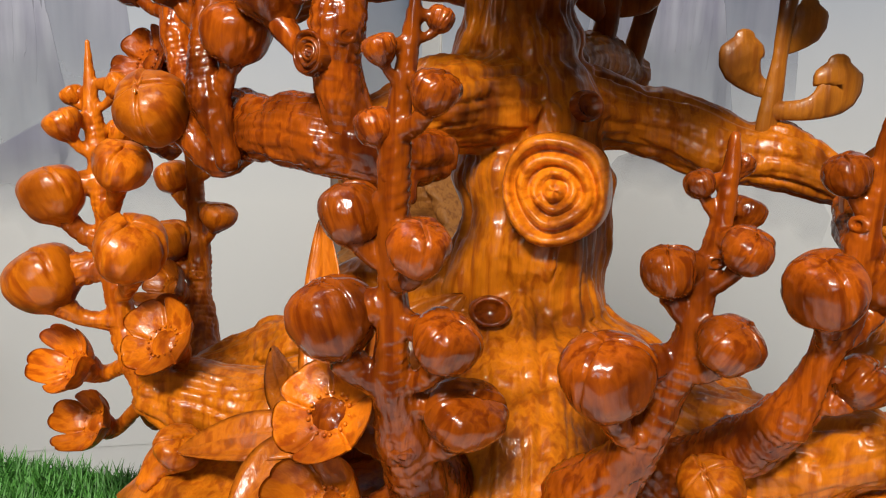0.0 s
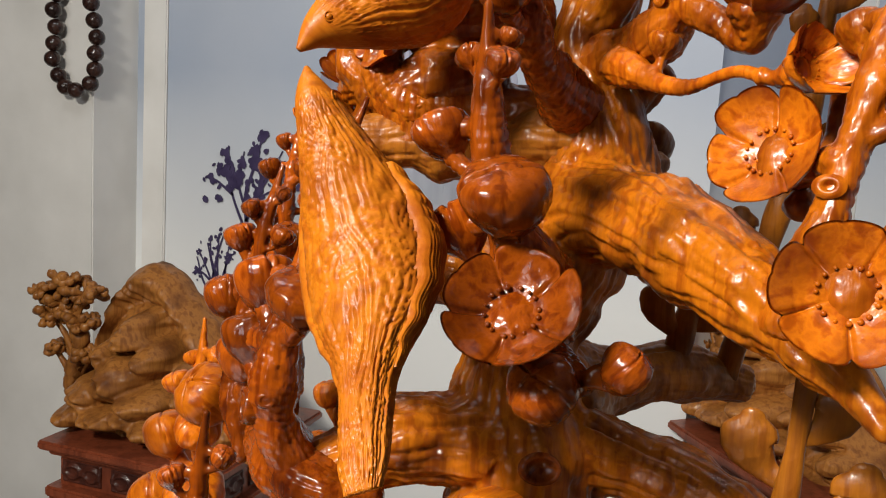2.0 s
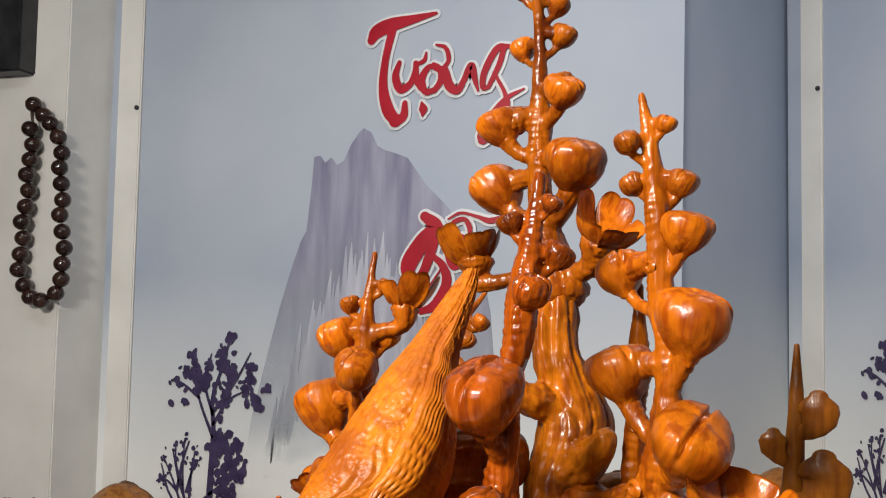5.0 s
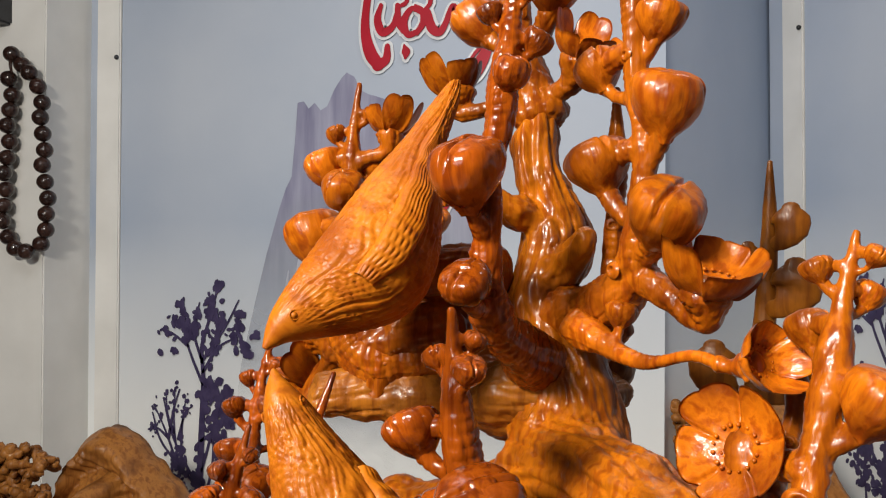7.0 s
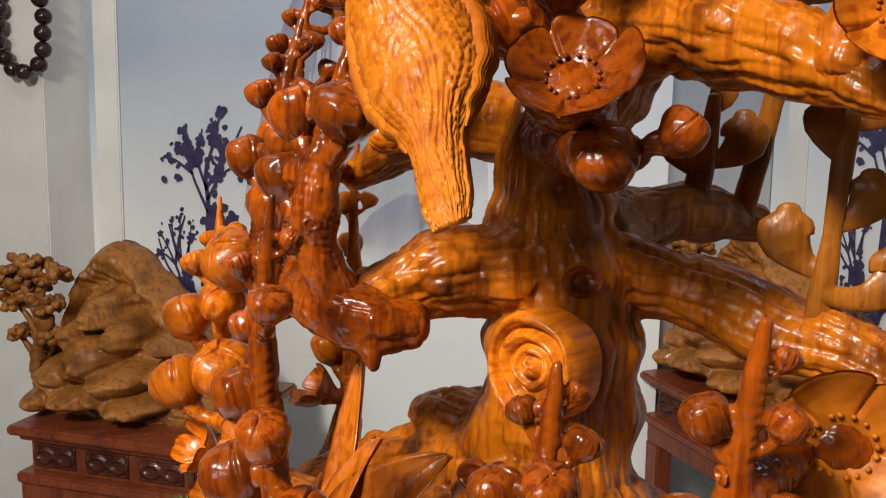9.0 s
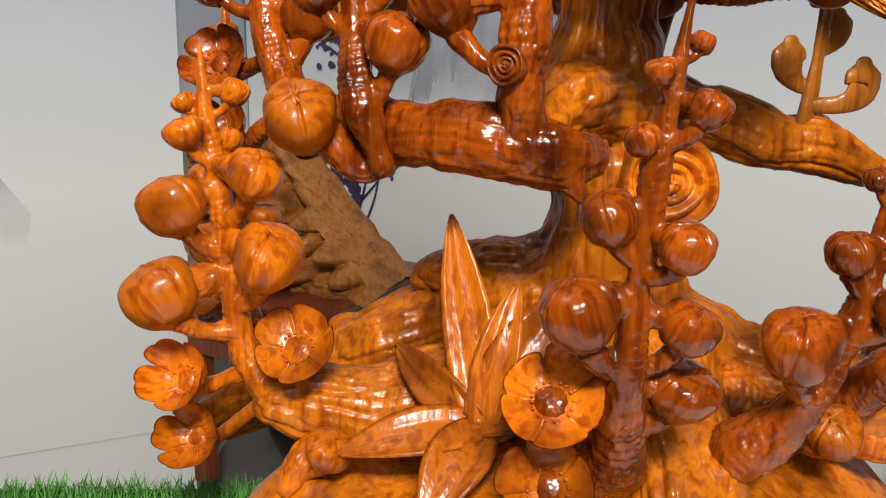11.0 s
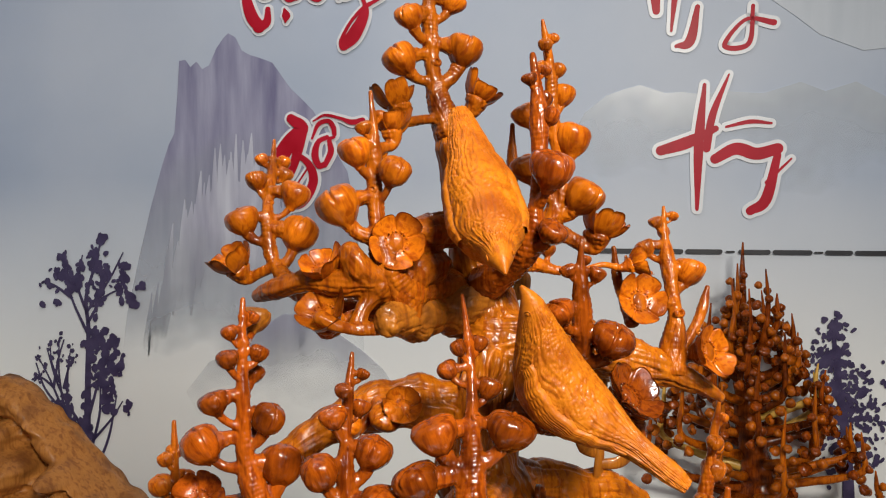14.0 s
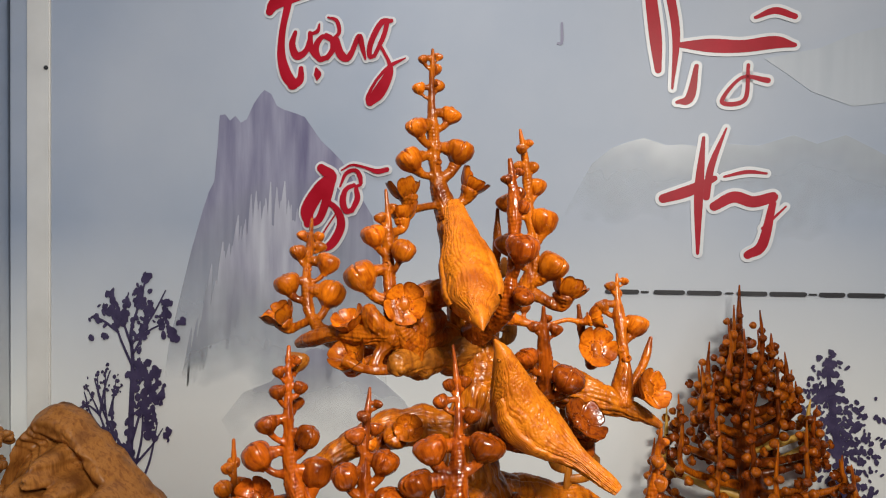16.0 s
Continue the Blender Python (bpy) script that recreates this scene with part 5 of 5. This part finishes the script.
    # lettering: two lines of two words; the second pair is a name and is given as plain brush bars
    words = [[(-0.810, 2.317, 0.0164), (-0.792, 2.343, 0.0266), (-0.745, 2.361, 0.0266), (-0.675, 2.374, 0.0164), (-0.605, 2.387, 0.0061)], [(-0.741, 2.353, 0.0164), (-0.763, 2.251, 0.0143), (-0.767, 2.168, 0.0184), (-0.750, 2.102, 0.0246), (-0.724, 2.066, 0.0225)],
              [(-0.728, 2.064, 0.0205), (-0.700, 2.081, 0.0164), (-0.696, 2.120, 0.0102)], [(-0.717, 2.244, 0.0082), (-0.728, 2.202, 0.0143), (-0.712, 2.163, 0.0164), (-0.680, 2.178, 0.0123), (-0.664, 2.220, 0.0102)],
              [(-0.664, 2.239, 0.0102), (-0.662, 2.191, 0.0123), (-0.648, 2.161, 0.0082)], [(-0.662, 2.235, 0.0061), (-0.638, 2.246, 0.0082), (-0.632, 2.269, 0.0041)],
              [(-0.588, 2.214, 0.0102), (-0.620, 2.226, 0.0102), (-0.644, 2.190, 0.0143), (-0.632, 2.151, 0.0123), (-0.604, 2.155, 0.0102)], [(-0.604, 2.153, 0.0102), (-0.584, 2.183, 0.0123), (-0.588, 2.218, 0.0102), (-0.608, 2.234, 0.0061)],
              [(-0.586, 2.214, 0.0061), (-0.562, 2.240, 0.0082), (-0.571, 2.279, 0.0082), (-0.601, 2.291, 0.0041)], [(-0.642, 2.119, 0.0041), (-0.637, 2.099, 0.0164), (-0.639, 2.080, 0.0041)],
              [(-0.570, 2.213, 0.0123), (-0.558, 2.167, 0.0184), (-0.532, 2.151, 0.0143), (-0.509, 2.185, 0.0102)], [(-0.513, 2.181, 0.0102), (-0.491, 2.223, 0.0123), (-0.479, 2.180, 0.0102), (-0.469, 2.146, 0.0041)],
              [(-0.380, 2.273, 0.0082), (-0.415, 2.267, 0.0123), (-0.450, 2.203, 0.0123), (-0.455, 2.157, 0.0102), (-0.438, 2.156, 0.0082)], [(-0.438, 2.156, 0.0082), (-0.407, 2.221, 0.0102), (-0.395, 2.266, 0.0102)],
              [(-0.422, 2.198, 0.0061), (-0.387, 2.132, 0.0082), (-0.388, 2.094, 0.0184), (-0.421, 2.034, 0.0266), (-0.452, 2.002, 0.0184)], [(-0.454, 2.000, 0.0123), (-0.460, 2.019, 0.0082), (-0.429, 2.076, 0.0061), (-0.383, 2.121, 0.0082), (-0.332, 2.146, 0.0031)],
              [(-0.622, 1.778, 0.0184), (-0.588, 1.747, 0.0266), (-0.629, 1.701, 0.0307), (-0.669, 1.635, 0.0307), (-0.665, 1.592, 0.0205)], [(-0.669, 1.588, 0.0164), (-0.629, 1.604, 0.0164), (-0.601, 1.674, 0.0184), (-0.578, 1.751, 0.0143)],
              [(-0.613, 1.674, 0.0082), (-0.565, 1.635, 0.0143), (-0.551, 1.581, 0.0184), (-0.584, 1.519, 0.0184), (-0.628, 1.497, 0.0102)], [(-0.628, 1.497, 0.0082), (-0.621, 1.542, 0.0041), (-0.561, 1.635, 0.0031)],
              [(-0.506, 1.720, 0.0082), (-0.534, 1.705, 0.0102), (-0.545, 1.666, 0.0143), (-0.533, 1.632, 0.0123), (-0.513, 1.635, 0.0102)], [(-0.513, 1.633, 0.0102), (-0.494, 1.674, 0.0123), (-0.498, 1.712, 0.0082), (-0.482, 1.720, 0.0041)],
              [(-0.554, 1.716, 0.0041), (-0.534, 1.759, 0.0082), (-0.502, 1.770, 0.0082), (-0.486, 1.751, 0.0102), (-0.482, 1.728, 0.0082)], [(-0.550, 1.770, 0.0031), (-0.512, 1.788, 0.0051), (-0.463, 1.778, 0.0061), (-0.427, 1.766, 0.0102), (-0.392, 1.772, 0.0102)]]
    for k, st in enumerate([[(p, q, 0.8 * w) for p, q, w in st] for st in words]):
        s = Shape()
        stroke(s, [(p, q, w + 0.009) for p, q, w in st], WY - 0.0115 - 0.00014 * k)
        part("lettering_edge", s, OUTM, mu, smooth=False, m=I2)
        s = Shape()
        stroke(s, st, WY - 0.0165 - 0.00030 * k)
        part("lettering", s, REDM, mu, "red brush lettering with a white edge", smooth=False, m=I2)
    if with_right:
        for strokes in ([[(0.47, 2.36, 0.02), (0.49, 2.2, 0.022), (0.50, 2.09, 0.012)], [(0.53, 2.36, 0.016), (0.555, 2.2, 0.014), (0.545, 2.03, 0.004)], [(0.56, 2.17, 0.008), (0.66, 2.165, 0.024), (0.76, 2.16, 0.022), (0.86, 2.17, 0.022), (0.92, 2.16, 0.008)], [(0.62, 2.10, 0.008), (0.60, 2.0, 0.016), (0.56, 1.985, 0.006)], [(0.78, 2.10, 0.006), (0.77, 1.99, 0.008), (0.70, 1.985, 0.008), (0.76, 2.06, 0.006), (0.84, 2.05, 0.01)], [(0.80, 2.25, 0.006), (0.86, 2.27, 0.012), (0.92, 2.25, 0.01)]],
                        [[(0.645, 1.87, 0.006), (0.632, 1.7, 0.016), (0.63, 1.50, 0.006)], [(0.52, 1.675, 0.016), (0.60, 1.70, 0.02), (0.68, 1.74, 0.010)], [(0.715, 1.90, 0.003), (0.67, 1.78, 0.012), (0.655, 1.68, 0.012)], [(0.68, 1.65, 0.016), (0.74, 1.68, 0.02), (0.80, 1.665, 0.02), (0.86, 1.68, 0.018)], [(0.86, 1.66, 0.012), (0.83, 1.53, 0.018), (0.785, 1.495, 0.014)], [(0.83, 1.58, 0.006), (0.90, 1.65, 0.003)], [(0.71, 1.745, 0.004), (0.78, 1.76, 0.007), (0.84, 1.755, 0.004)]]):
            for mat, grow, yy, nm in ((OUTM, 0.011, WY - 0.0115, "bar_edge"), (REDM, 0.0, WY - 0.0135, "red_bar")):
                for k, st in enumerate(strokes):
                    s = Shape()
                    stroke(s, [(a, b, c * 0.9 + grow) for a, b, c in st], yy - 0.0002 * k)
                    part(nm, s, mat, mu, smooth=False, m=I2)
        for x0, x1 in ((0.345, 0.44), (0.455, 0.475), (0.50, 0.585), (0.605, 0.70), (0.72, 0.74), (0.76, 0.84), (0.86, 0.96), (0.975, 0.995), (1.01, 1.075), (1.095, 1.195)):
            thin = x1 - x0 < 0.03
            s = Shape()
            stroke(s, [(x0, 1.372, 0.003 if thin else 0.007), ((x0 + x1) / 2, 1.372, 0.003 if thin else 0.007), (x1, 1.372, 0.003 if thin else 0.007)], WY - 0.0155)
            part("black_bar", s, BLKM, mu, "bar of small black writing", smooth=False, m=I2)
    return mu


mural_1 = mural(0.11, False)
mural_1.matrix_world = PLACE @ Matrix.Translation((0, WY, 0))
# turned copy of the same mural, added behind the carving's other side
mural_copy = mural(2.6, True)
mural_copy.matrix_world = TURN2 @ Matrix.Translation((0, WY, 0))

# the post and nail at TURN2 are added copies
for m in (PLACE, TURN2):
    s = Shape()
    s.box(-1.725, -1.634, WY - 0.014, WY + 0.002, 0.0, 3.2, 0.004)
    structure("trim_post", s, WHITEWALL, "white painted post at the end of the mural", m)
    s = Shape()
    ball(s, (-1.645, WY - 0.018, 2.143), 0.008, 6)
    tagged(part("nail_head", s, BLACKM, m=m), "dark nail head in the white post", "nail")


# ---- things by the walls ----
def side_table():
    t = tagged(new("side_table"), "red-brown carved wooden side table under a wood carving", "table")
    x0, x1, y0, y1 = -1.42, -0.90, 1.11, 1.66
    t.location = ((x0 + x1) / 2, (y0 + y1) / 2, 0)
    I3 = Matrix.Translation((-(x0 + x1) / 2, -(y0 + y1) / 2, 0))
    for nm, b, bev in (("tabletop", (x0, x1, y0, y1, 0.588, 0.612), 0.006), ("moulding", (x0 + 0.02, x1 - 0.02, y0 + 0.02, y1 - 0.02, 0.572, 0.588), 0.004), ("apron", (x0 + 0.04, x1 - 0.04, y0 + 0.04, y1 - 0.04, 0.49, 0.572), 0.002), ("lower_moulding", (x0 + 0.012, x1 - 0.012, y0 + 0.012, y1 - 0.012, 0.462, 0.49), 0.006), ("frieze", (x0 + 0.02, x1 - 0.02, y0 + 0.02, y1 - 0.02, 0.41, 0.462), 0.003)):
        s = Shape()
        s.box(*b, bev)
        part(nm, s, REDWOOD, t, smooth=False, m=I3)
    for x in (x0 + 0.045, x1 - 0.045):
        for y in (y0 + 0.045, y1 - 0.045):
            s = Shape()
            s.box(x - 0.027, x + 0.027, y - 0.027, y + 0.027, 0.0, 0.41, 0.004)
            part("leg", s, REDWOOD, t, smooth=False, m=I3)
    def relief(x, z):
        """Fretwork of two crossed stems with leaves, in a raised border."""
        u, v = x / 0.06, z / 0.029
        edge = max(abs(u), abs(v))
        h = 0.6 * math.exp(-((edge - 0.93) / 0.06) ** 2)
        h += 0.8 * math.exp(-((v - 0.55 * math.sin(3.3 * u)) / 0.20) ** 2) + 0.8 * math.exp(-((v + 0.55 * math.sin(3.3 * u)) / 0.20) ** 2)
        h += 0.7 * math.exp(-((abs(u) - 0.55) ** 2 + (abs(v) - 0.55) ** 2) / 0.025) + 0.9 * math.exp(-(u * u + v * v) / 0.03)
        return 0.008 * min(1.0, h) * (1 if edge < 0.97 else 0)

    for k in range(3):
        for along_x in (True, False):
            s, rows = Shape(), []
            c = x0 + 0.11 + k * 0.15 if along_x else y0 + 0.125 + k * 0.15
            for i in range(25):
                z = -0.029 + 0.058 * i / 24
                row = []
                for j in range(49):
                    x = -0.06 + 0.12 * j / 48
                    d = relief(x, z)
                    row.append((c + x, y0 + 0.0385 - d, 0.531 + z) if along_x else (x1 - 0.0385 + d, c + x, 0.531 + z))
                rows.append(row)
            s.grid(rows, False)
            part("carved_panel", s, DARKRED, t, "dark carved relief panel", m=I3)
    return t


def rock_carving():
    """One plain carved mass: a sloping grotto over rounded seated forms, with a pierced pine at its side."""
    s, rows = Shape(), []
    n, m = 150, 110
    top = spline([(-1.50, 0.66), (-1.465, 0.78), (-1.435, 0.87), (-1.42, 0.955), (-1.385, 1.01), (-1.33, 1.035), (-1.27, 1.015), (-1.20, 0.955), (-1.11, 0.865), (-1.01, 0.765), (-0.93, 0.695), (-0.885, 0.64)], n)
    lumps = [(-1.285, 0.888, .038, .044, .13), (-1.285, 0.852, .050, .020, .12), (-1.345, 0.815, .040, .050, .11), (-1.225, 0.815, .040, .050, .11), (-1.285, 0.770, .070, .065, .15), (-1.365, 0.725, .075, .045, .14), (-1.205, 0.720, .080, .040, .15), (-1.285, 0.680, .110, .035, .15), (-1.11, 0.800, .030, .036, .10), (-1.105, 0.742, .034, .034, .13), (-1.03, 0.720, .040, .036, .10), (-1.16, 0.660, .080, .030, .13), (-0.985, 0.665, .050, .030, .08), (-1.42, 0.660, .060, .035, .11)]
    for k in range(m + 1):
        v = k / m
        row = []
        for x, zt in top:
            z = 0.612 + (zt - 0.612) * v
            p = Vector((x, z, 0))
            wv = noise.noise_vector(p * 9)
            xs, zs = x + 0.012 * wv.x, z + 0.012 * wv.y
            d = 0.09 + 0.10 * (1 - v) ** 1.5
            gap = zt - z
            d += 0.085 * math.exp(-((gap - 0.025) / 0.035) ** 2) * min(1, (zt - 0.64) * 6)
            d -= 0.05 * math.exp(-((gap - 0.105) / 0.03) ** 2) * min(1, max(0, zt - 0.75) * 6)
            best = 0.0
            for cx, cz, rx, rz, h in lumps:
                q = ((x + 0.3 * (xs - x) - cx) / rx) ** 2 + ((z + 0.3 * (zs - z) - cz) / rz) ** 2
                if q < 1:
                    best += (h * (1 - q) ** 0.6) ** 4
            d += best ** 0.25
            flow = noise.noise(p * 7 + Vector((3, 0, 0)))
            d += 0.007 * math.sin(150 * (zs + 0.55 * xs) + 14 * flow) + 0.024 * (0.4 - abs(noise.noise(p * 22))) + 0.010 * (0.4 - abs(noise.noise(p * 50)))
            d *= min(1.0, (1 - v) * 3.2 + 0.22)
            row.append((x + 0.01 * noise.noise(p * 20), 1.43 - d, z))
        rows.append(row)
    for q in (0.25, 0.5, 0.75, 1.0):
        rows.append([(x, y + (1.45 - y) * q + 0.01 * noise.noise(Vector((x * 30, q * 5, 2))), z + 0.012 * noise.noise(Vector((x * 25, q * 6, 5)))) for x, y, z in rows[m]])
    rows.append([(x, 1.49, 0.612) for x, y, z in rows[-1]])
    s.grid(rows, False)
    g = random.Random(4)
    body, s = s, Shape()
    tube(s, [(-1.49, 1.30, 0.612, 0.04), (-1.51, 1.29, 0.72, 0.026), (-1.49, 1.29, 0.82, 0.022), (-1.52, 1.28, 0.90, 0.016), (-1.55, 1.27, 0.95, 0.010)], 16, 0.006, 0.1, 0.01, 0.5, 0.004, cuts=0.006)
    for px, pz, pr in ((-1.595, 0.955, 0.05), (-1.53, 0.985, 0.05), (-1.465, 0.965, 0.05), (-1.57, 0.89, 0.045), (-1.475, 0.885, 0.04), (-1.53, 0.93, 0.05), (-1.445, 0.80, 0.03), (-1.56, 0.80, 0.03)):
        tube(s, [(-1.505 + g.uniform(-.02, .01), 1.29, pz - 0.10, 0.010), ((px - 1.505) / 2, 1.285, pz - 0.05, 0.008), (px, 1.28, pz - 0.01, 0.007)], 8, 0.008, 0.1, 0.01, 0.4)
        for _ in range(22):
            a, rr = g.uniform(0, 6.28), pr * g.uniform(0.35, 1.0)
            x2, z2, y2 = px + rr * math.cos(a), pz + 0.55 * rr * math.sin(a), 1.28 + g.uniform(-.04, .04)
            tube(s, [(px, 1.28, pz - 0.01, 0.006), ((px + x2) / 2, (1.28 + y2) / 2, (pz + z2) / 2 - 0.004, 0.007), (x2, y2, z2, 0.014), (x2 + 0.008 * math.cos(a), y2, z2 + 0.006, 0.006)], 9, 0.005, 0.1, 0.006, 0.6)
    for sh, dx in ((body, 0.03), (s, 0.045)):
        sh.v = [(x + dx, y, z) for x, y, z in sh.v]
    rock = part("rock_carving", body, ROCKW)
    part("pine", s, ROCKW, rock, "pierced carved pine with knotted limbs")
    return tagged(rock, "brown carved wooden grotto scene with a pierced pine", "wood carving")


def dark_jar():
    s, rows = Shape(), []
    for r, z in spline([(0.07, 0.0), (0.085, 0.03), (0.12, 0.12), (0.125, 0.19), (0.09, 0.27), (0.05, 0.31), (0.055, 0.345), (0.045, 0.345), (0.04, 0.30)], 40):
        rows.append([(-1.19 + r * math.cos(a), 1.40 + r * math.sin(a), z) for a in (2 * math.pi * j / 40 for j in range(40))])
    s.grid(rows, True, True, True)
    return tagged(part("jar", s, BEADW), "dark round-bellied jar on the floor under a table", "jar", "jars")


# one real jar, table and grotto; the NEAR2 set is an added copy
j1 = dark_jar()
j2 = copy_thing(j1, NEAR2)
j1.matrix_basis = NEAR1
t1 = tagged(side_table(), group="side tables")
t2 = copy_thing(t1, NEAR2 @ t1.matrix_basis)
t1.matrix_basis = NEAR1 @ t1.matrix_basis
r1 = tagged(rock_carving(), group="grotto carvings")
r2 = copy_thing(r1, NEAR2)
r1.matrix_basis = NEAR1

# string of large dark wooden beads on the white wall
beads = tagged(new("bead_string"), "long hanging string of large dark wooden beads", "beads")
beads.location = (-1.857, 1.648, 2.12)
ring = spline([(-1.90, 2.115), (-1.86, 2.075), (-1.808, 2.03), (-1.785, 1.93), (-1.777, 1.80), (-1.766, 1.68), (-1.758, 1.60), (-1.785, 1.525), (-1.846, 1.497), (-1.905, 1.53), (-1.925, 1.61), (-1.921, 1.72), (-1.911, 1.83), (-1.905, 1.95), (-1.902, 2.01), (-1.905, 2.06)], 400)
s = Shape()
ball(s, (0, 0, 0), 0.0255, 10)
bead_mesh = s.mesh("bead", BEADW)
last, k = None, 0
for p in ring:
    if last is None or np.linalg.norm(p - last) > 0.0475:
        part("bead", bead_mesh, None, beads, m=Matrix.Translation((p[0] + 1.845, 0.008 * math.sin(k * 2.1), p[1] - 2.13)) @ Matrix.Rotation(k * 1.3, 4, "Y"))
        last, k = p, k + 1
s = Shape()
tube(s, [(-0.055, 0.0, -0.02, 0.004), (-0.075, 0.01, 0.0, 0.004), (-0.09, 0.03, 0.012, 0.003)], 8, 0.004)
tube(s, [(-0.055, 0.0, -0.02, 0.006), (-0.05, -0.01, -0.05, 0.005), (-0.04, -0.012, -0.09, 0.003)], 8, 0.004)
part("tassel", s, BEADW, beads)

s = Shape()
s.box(-2.6, -1.952, 1.62, 1.698, 2.21, 2.6, 0.006)
tagged(part("wall_cabinet", s, BLACKM, smooth=False), "black box hung high on the white wall", "wall box")


# a second, smaller plum tree carving on its own stand before the mural
def small_carving():
    c = tagged(new("small_plum_carving"), "reddish carved wooden plum tree with pale blossoms by the mural", "wood carving")
    g = random.Random(21)
    s = Shape()
    tube(s, [(0.79, 1.72, 0.62, 0.07), (0.78, 1.72, 0.75, 0.045), (0.75, 1.73, 0.9, 0.035), (0.74, 1.74, 1.05, 0.025), (0.735, 1.75, 1.2, 0.014), (0.732, 1.75, 1.33, 0.008), (0.732, 1.75, 1.406, 0.002)], 16, 0.01, 0.04, 0.02, 0.25)
    trunk = part("trunk", s, DARKW, c)
    stems = []
    for k in range(40):
        lv = k / 39
        z0 = 0.72 + 0.45 * lv
        a = k * 2.4
        rad = 0.27 * (1 - lv) ** 0.8 + 0.05
        x, y = 0.77 + rad * math.cos(a), 1.70 + 0.55 * rad * math.sin(a)
        top = z0 + 0.06 + 0.16 * g.uniform(0.7, 1.2)
        top = min(top, 1.40 - abs(x - 0.735) * 1.75)
        zs = min(z0 + 0.02, top - 0.09)
        st = [(0.76, 1.73, zs - 0.08, 0.016), ((x + 0.76) / 2, (y + 1.73) / 2, zs - 0.05, 0.012), (x, y, zs, 0.009), (x + g.uniform(-.01, .01), y, (zs + top) / 2, 0.007), (x, y, top, 0.002)]
        s = Shape()
        tube(s, st, 10, 0.008, 0.05, 0.012, 0.2)
        mat = GOLDM if k in (26, 16, 9) else (DARKW if g.random() < 0.6 else ORANGE)
        br = part("branch", s, mat, c)
        n = int((top - zs + 0.05) / 0.02)
        for i in range(n + 3):
            z = zs - 0.04 + i * 0.018
            if z > top - 0.03:
                break
            aa = i * 2.4 + k
            r = 0.0145 * (1 - 0.4 * i / (n + 3))
            q = (x + 0.021 * math.cos(aa), y + 0.021 * math.sin(aa), z)
            key = ORANGE.name if mat is GOLDM or g.random() < 0.5 else DARKW.name
            if g.random() < 0.25:
                part("flower", FAR_FLOWERS[YELLOW.name if mat is GOLDM else key], None, br, m=Matrix.Translation(q) @ along((math.cos(aa), -0.8, 0.5)) @ Matrix.Scale(r * 1.5 / BLOOM, 4))
            else:
                part("bud", FAR_BUDS[(i % 3, key)], None, br, m=Matrix.Translation(q) @ along((math.cos(aa), math.sin(aa), 1)) @ Matrix.Scale(r / BUD, 4))
    s = Shape()
    rows = []
    for z, k in ((0.422, 1.0), (0.46, 1.05), (0.55, 0.9), (0.64, 0.7), (0.70, 0.4)):
        rows.append([(0.79 + 0.22 * k * math.cos(a) * (1 + 0.2 * noise.noise(Vector((math.cos(a) * 2, math.sin(a) * 2, 9)))), 1.72 + 0.13 * k * math.sin(a), z) for a in (2 * math.pi * j / 40 for j in range(40))])
    s.grid(rows, True, True, True)
    part("foot", s, DARKW, c)
    return c


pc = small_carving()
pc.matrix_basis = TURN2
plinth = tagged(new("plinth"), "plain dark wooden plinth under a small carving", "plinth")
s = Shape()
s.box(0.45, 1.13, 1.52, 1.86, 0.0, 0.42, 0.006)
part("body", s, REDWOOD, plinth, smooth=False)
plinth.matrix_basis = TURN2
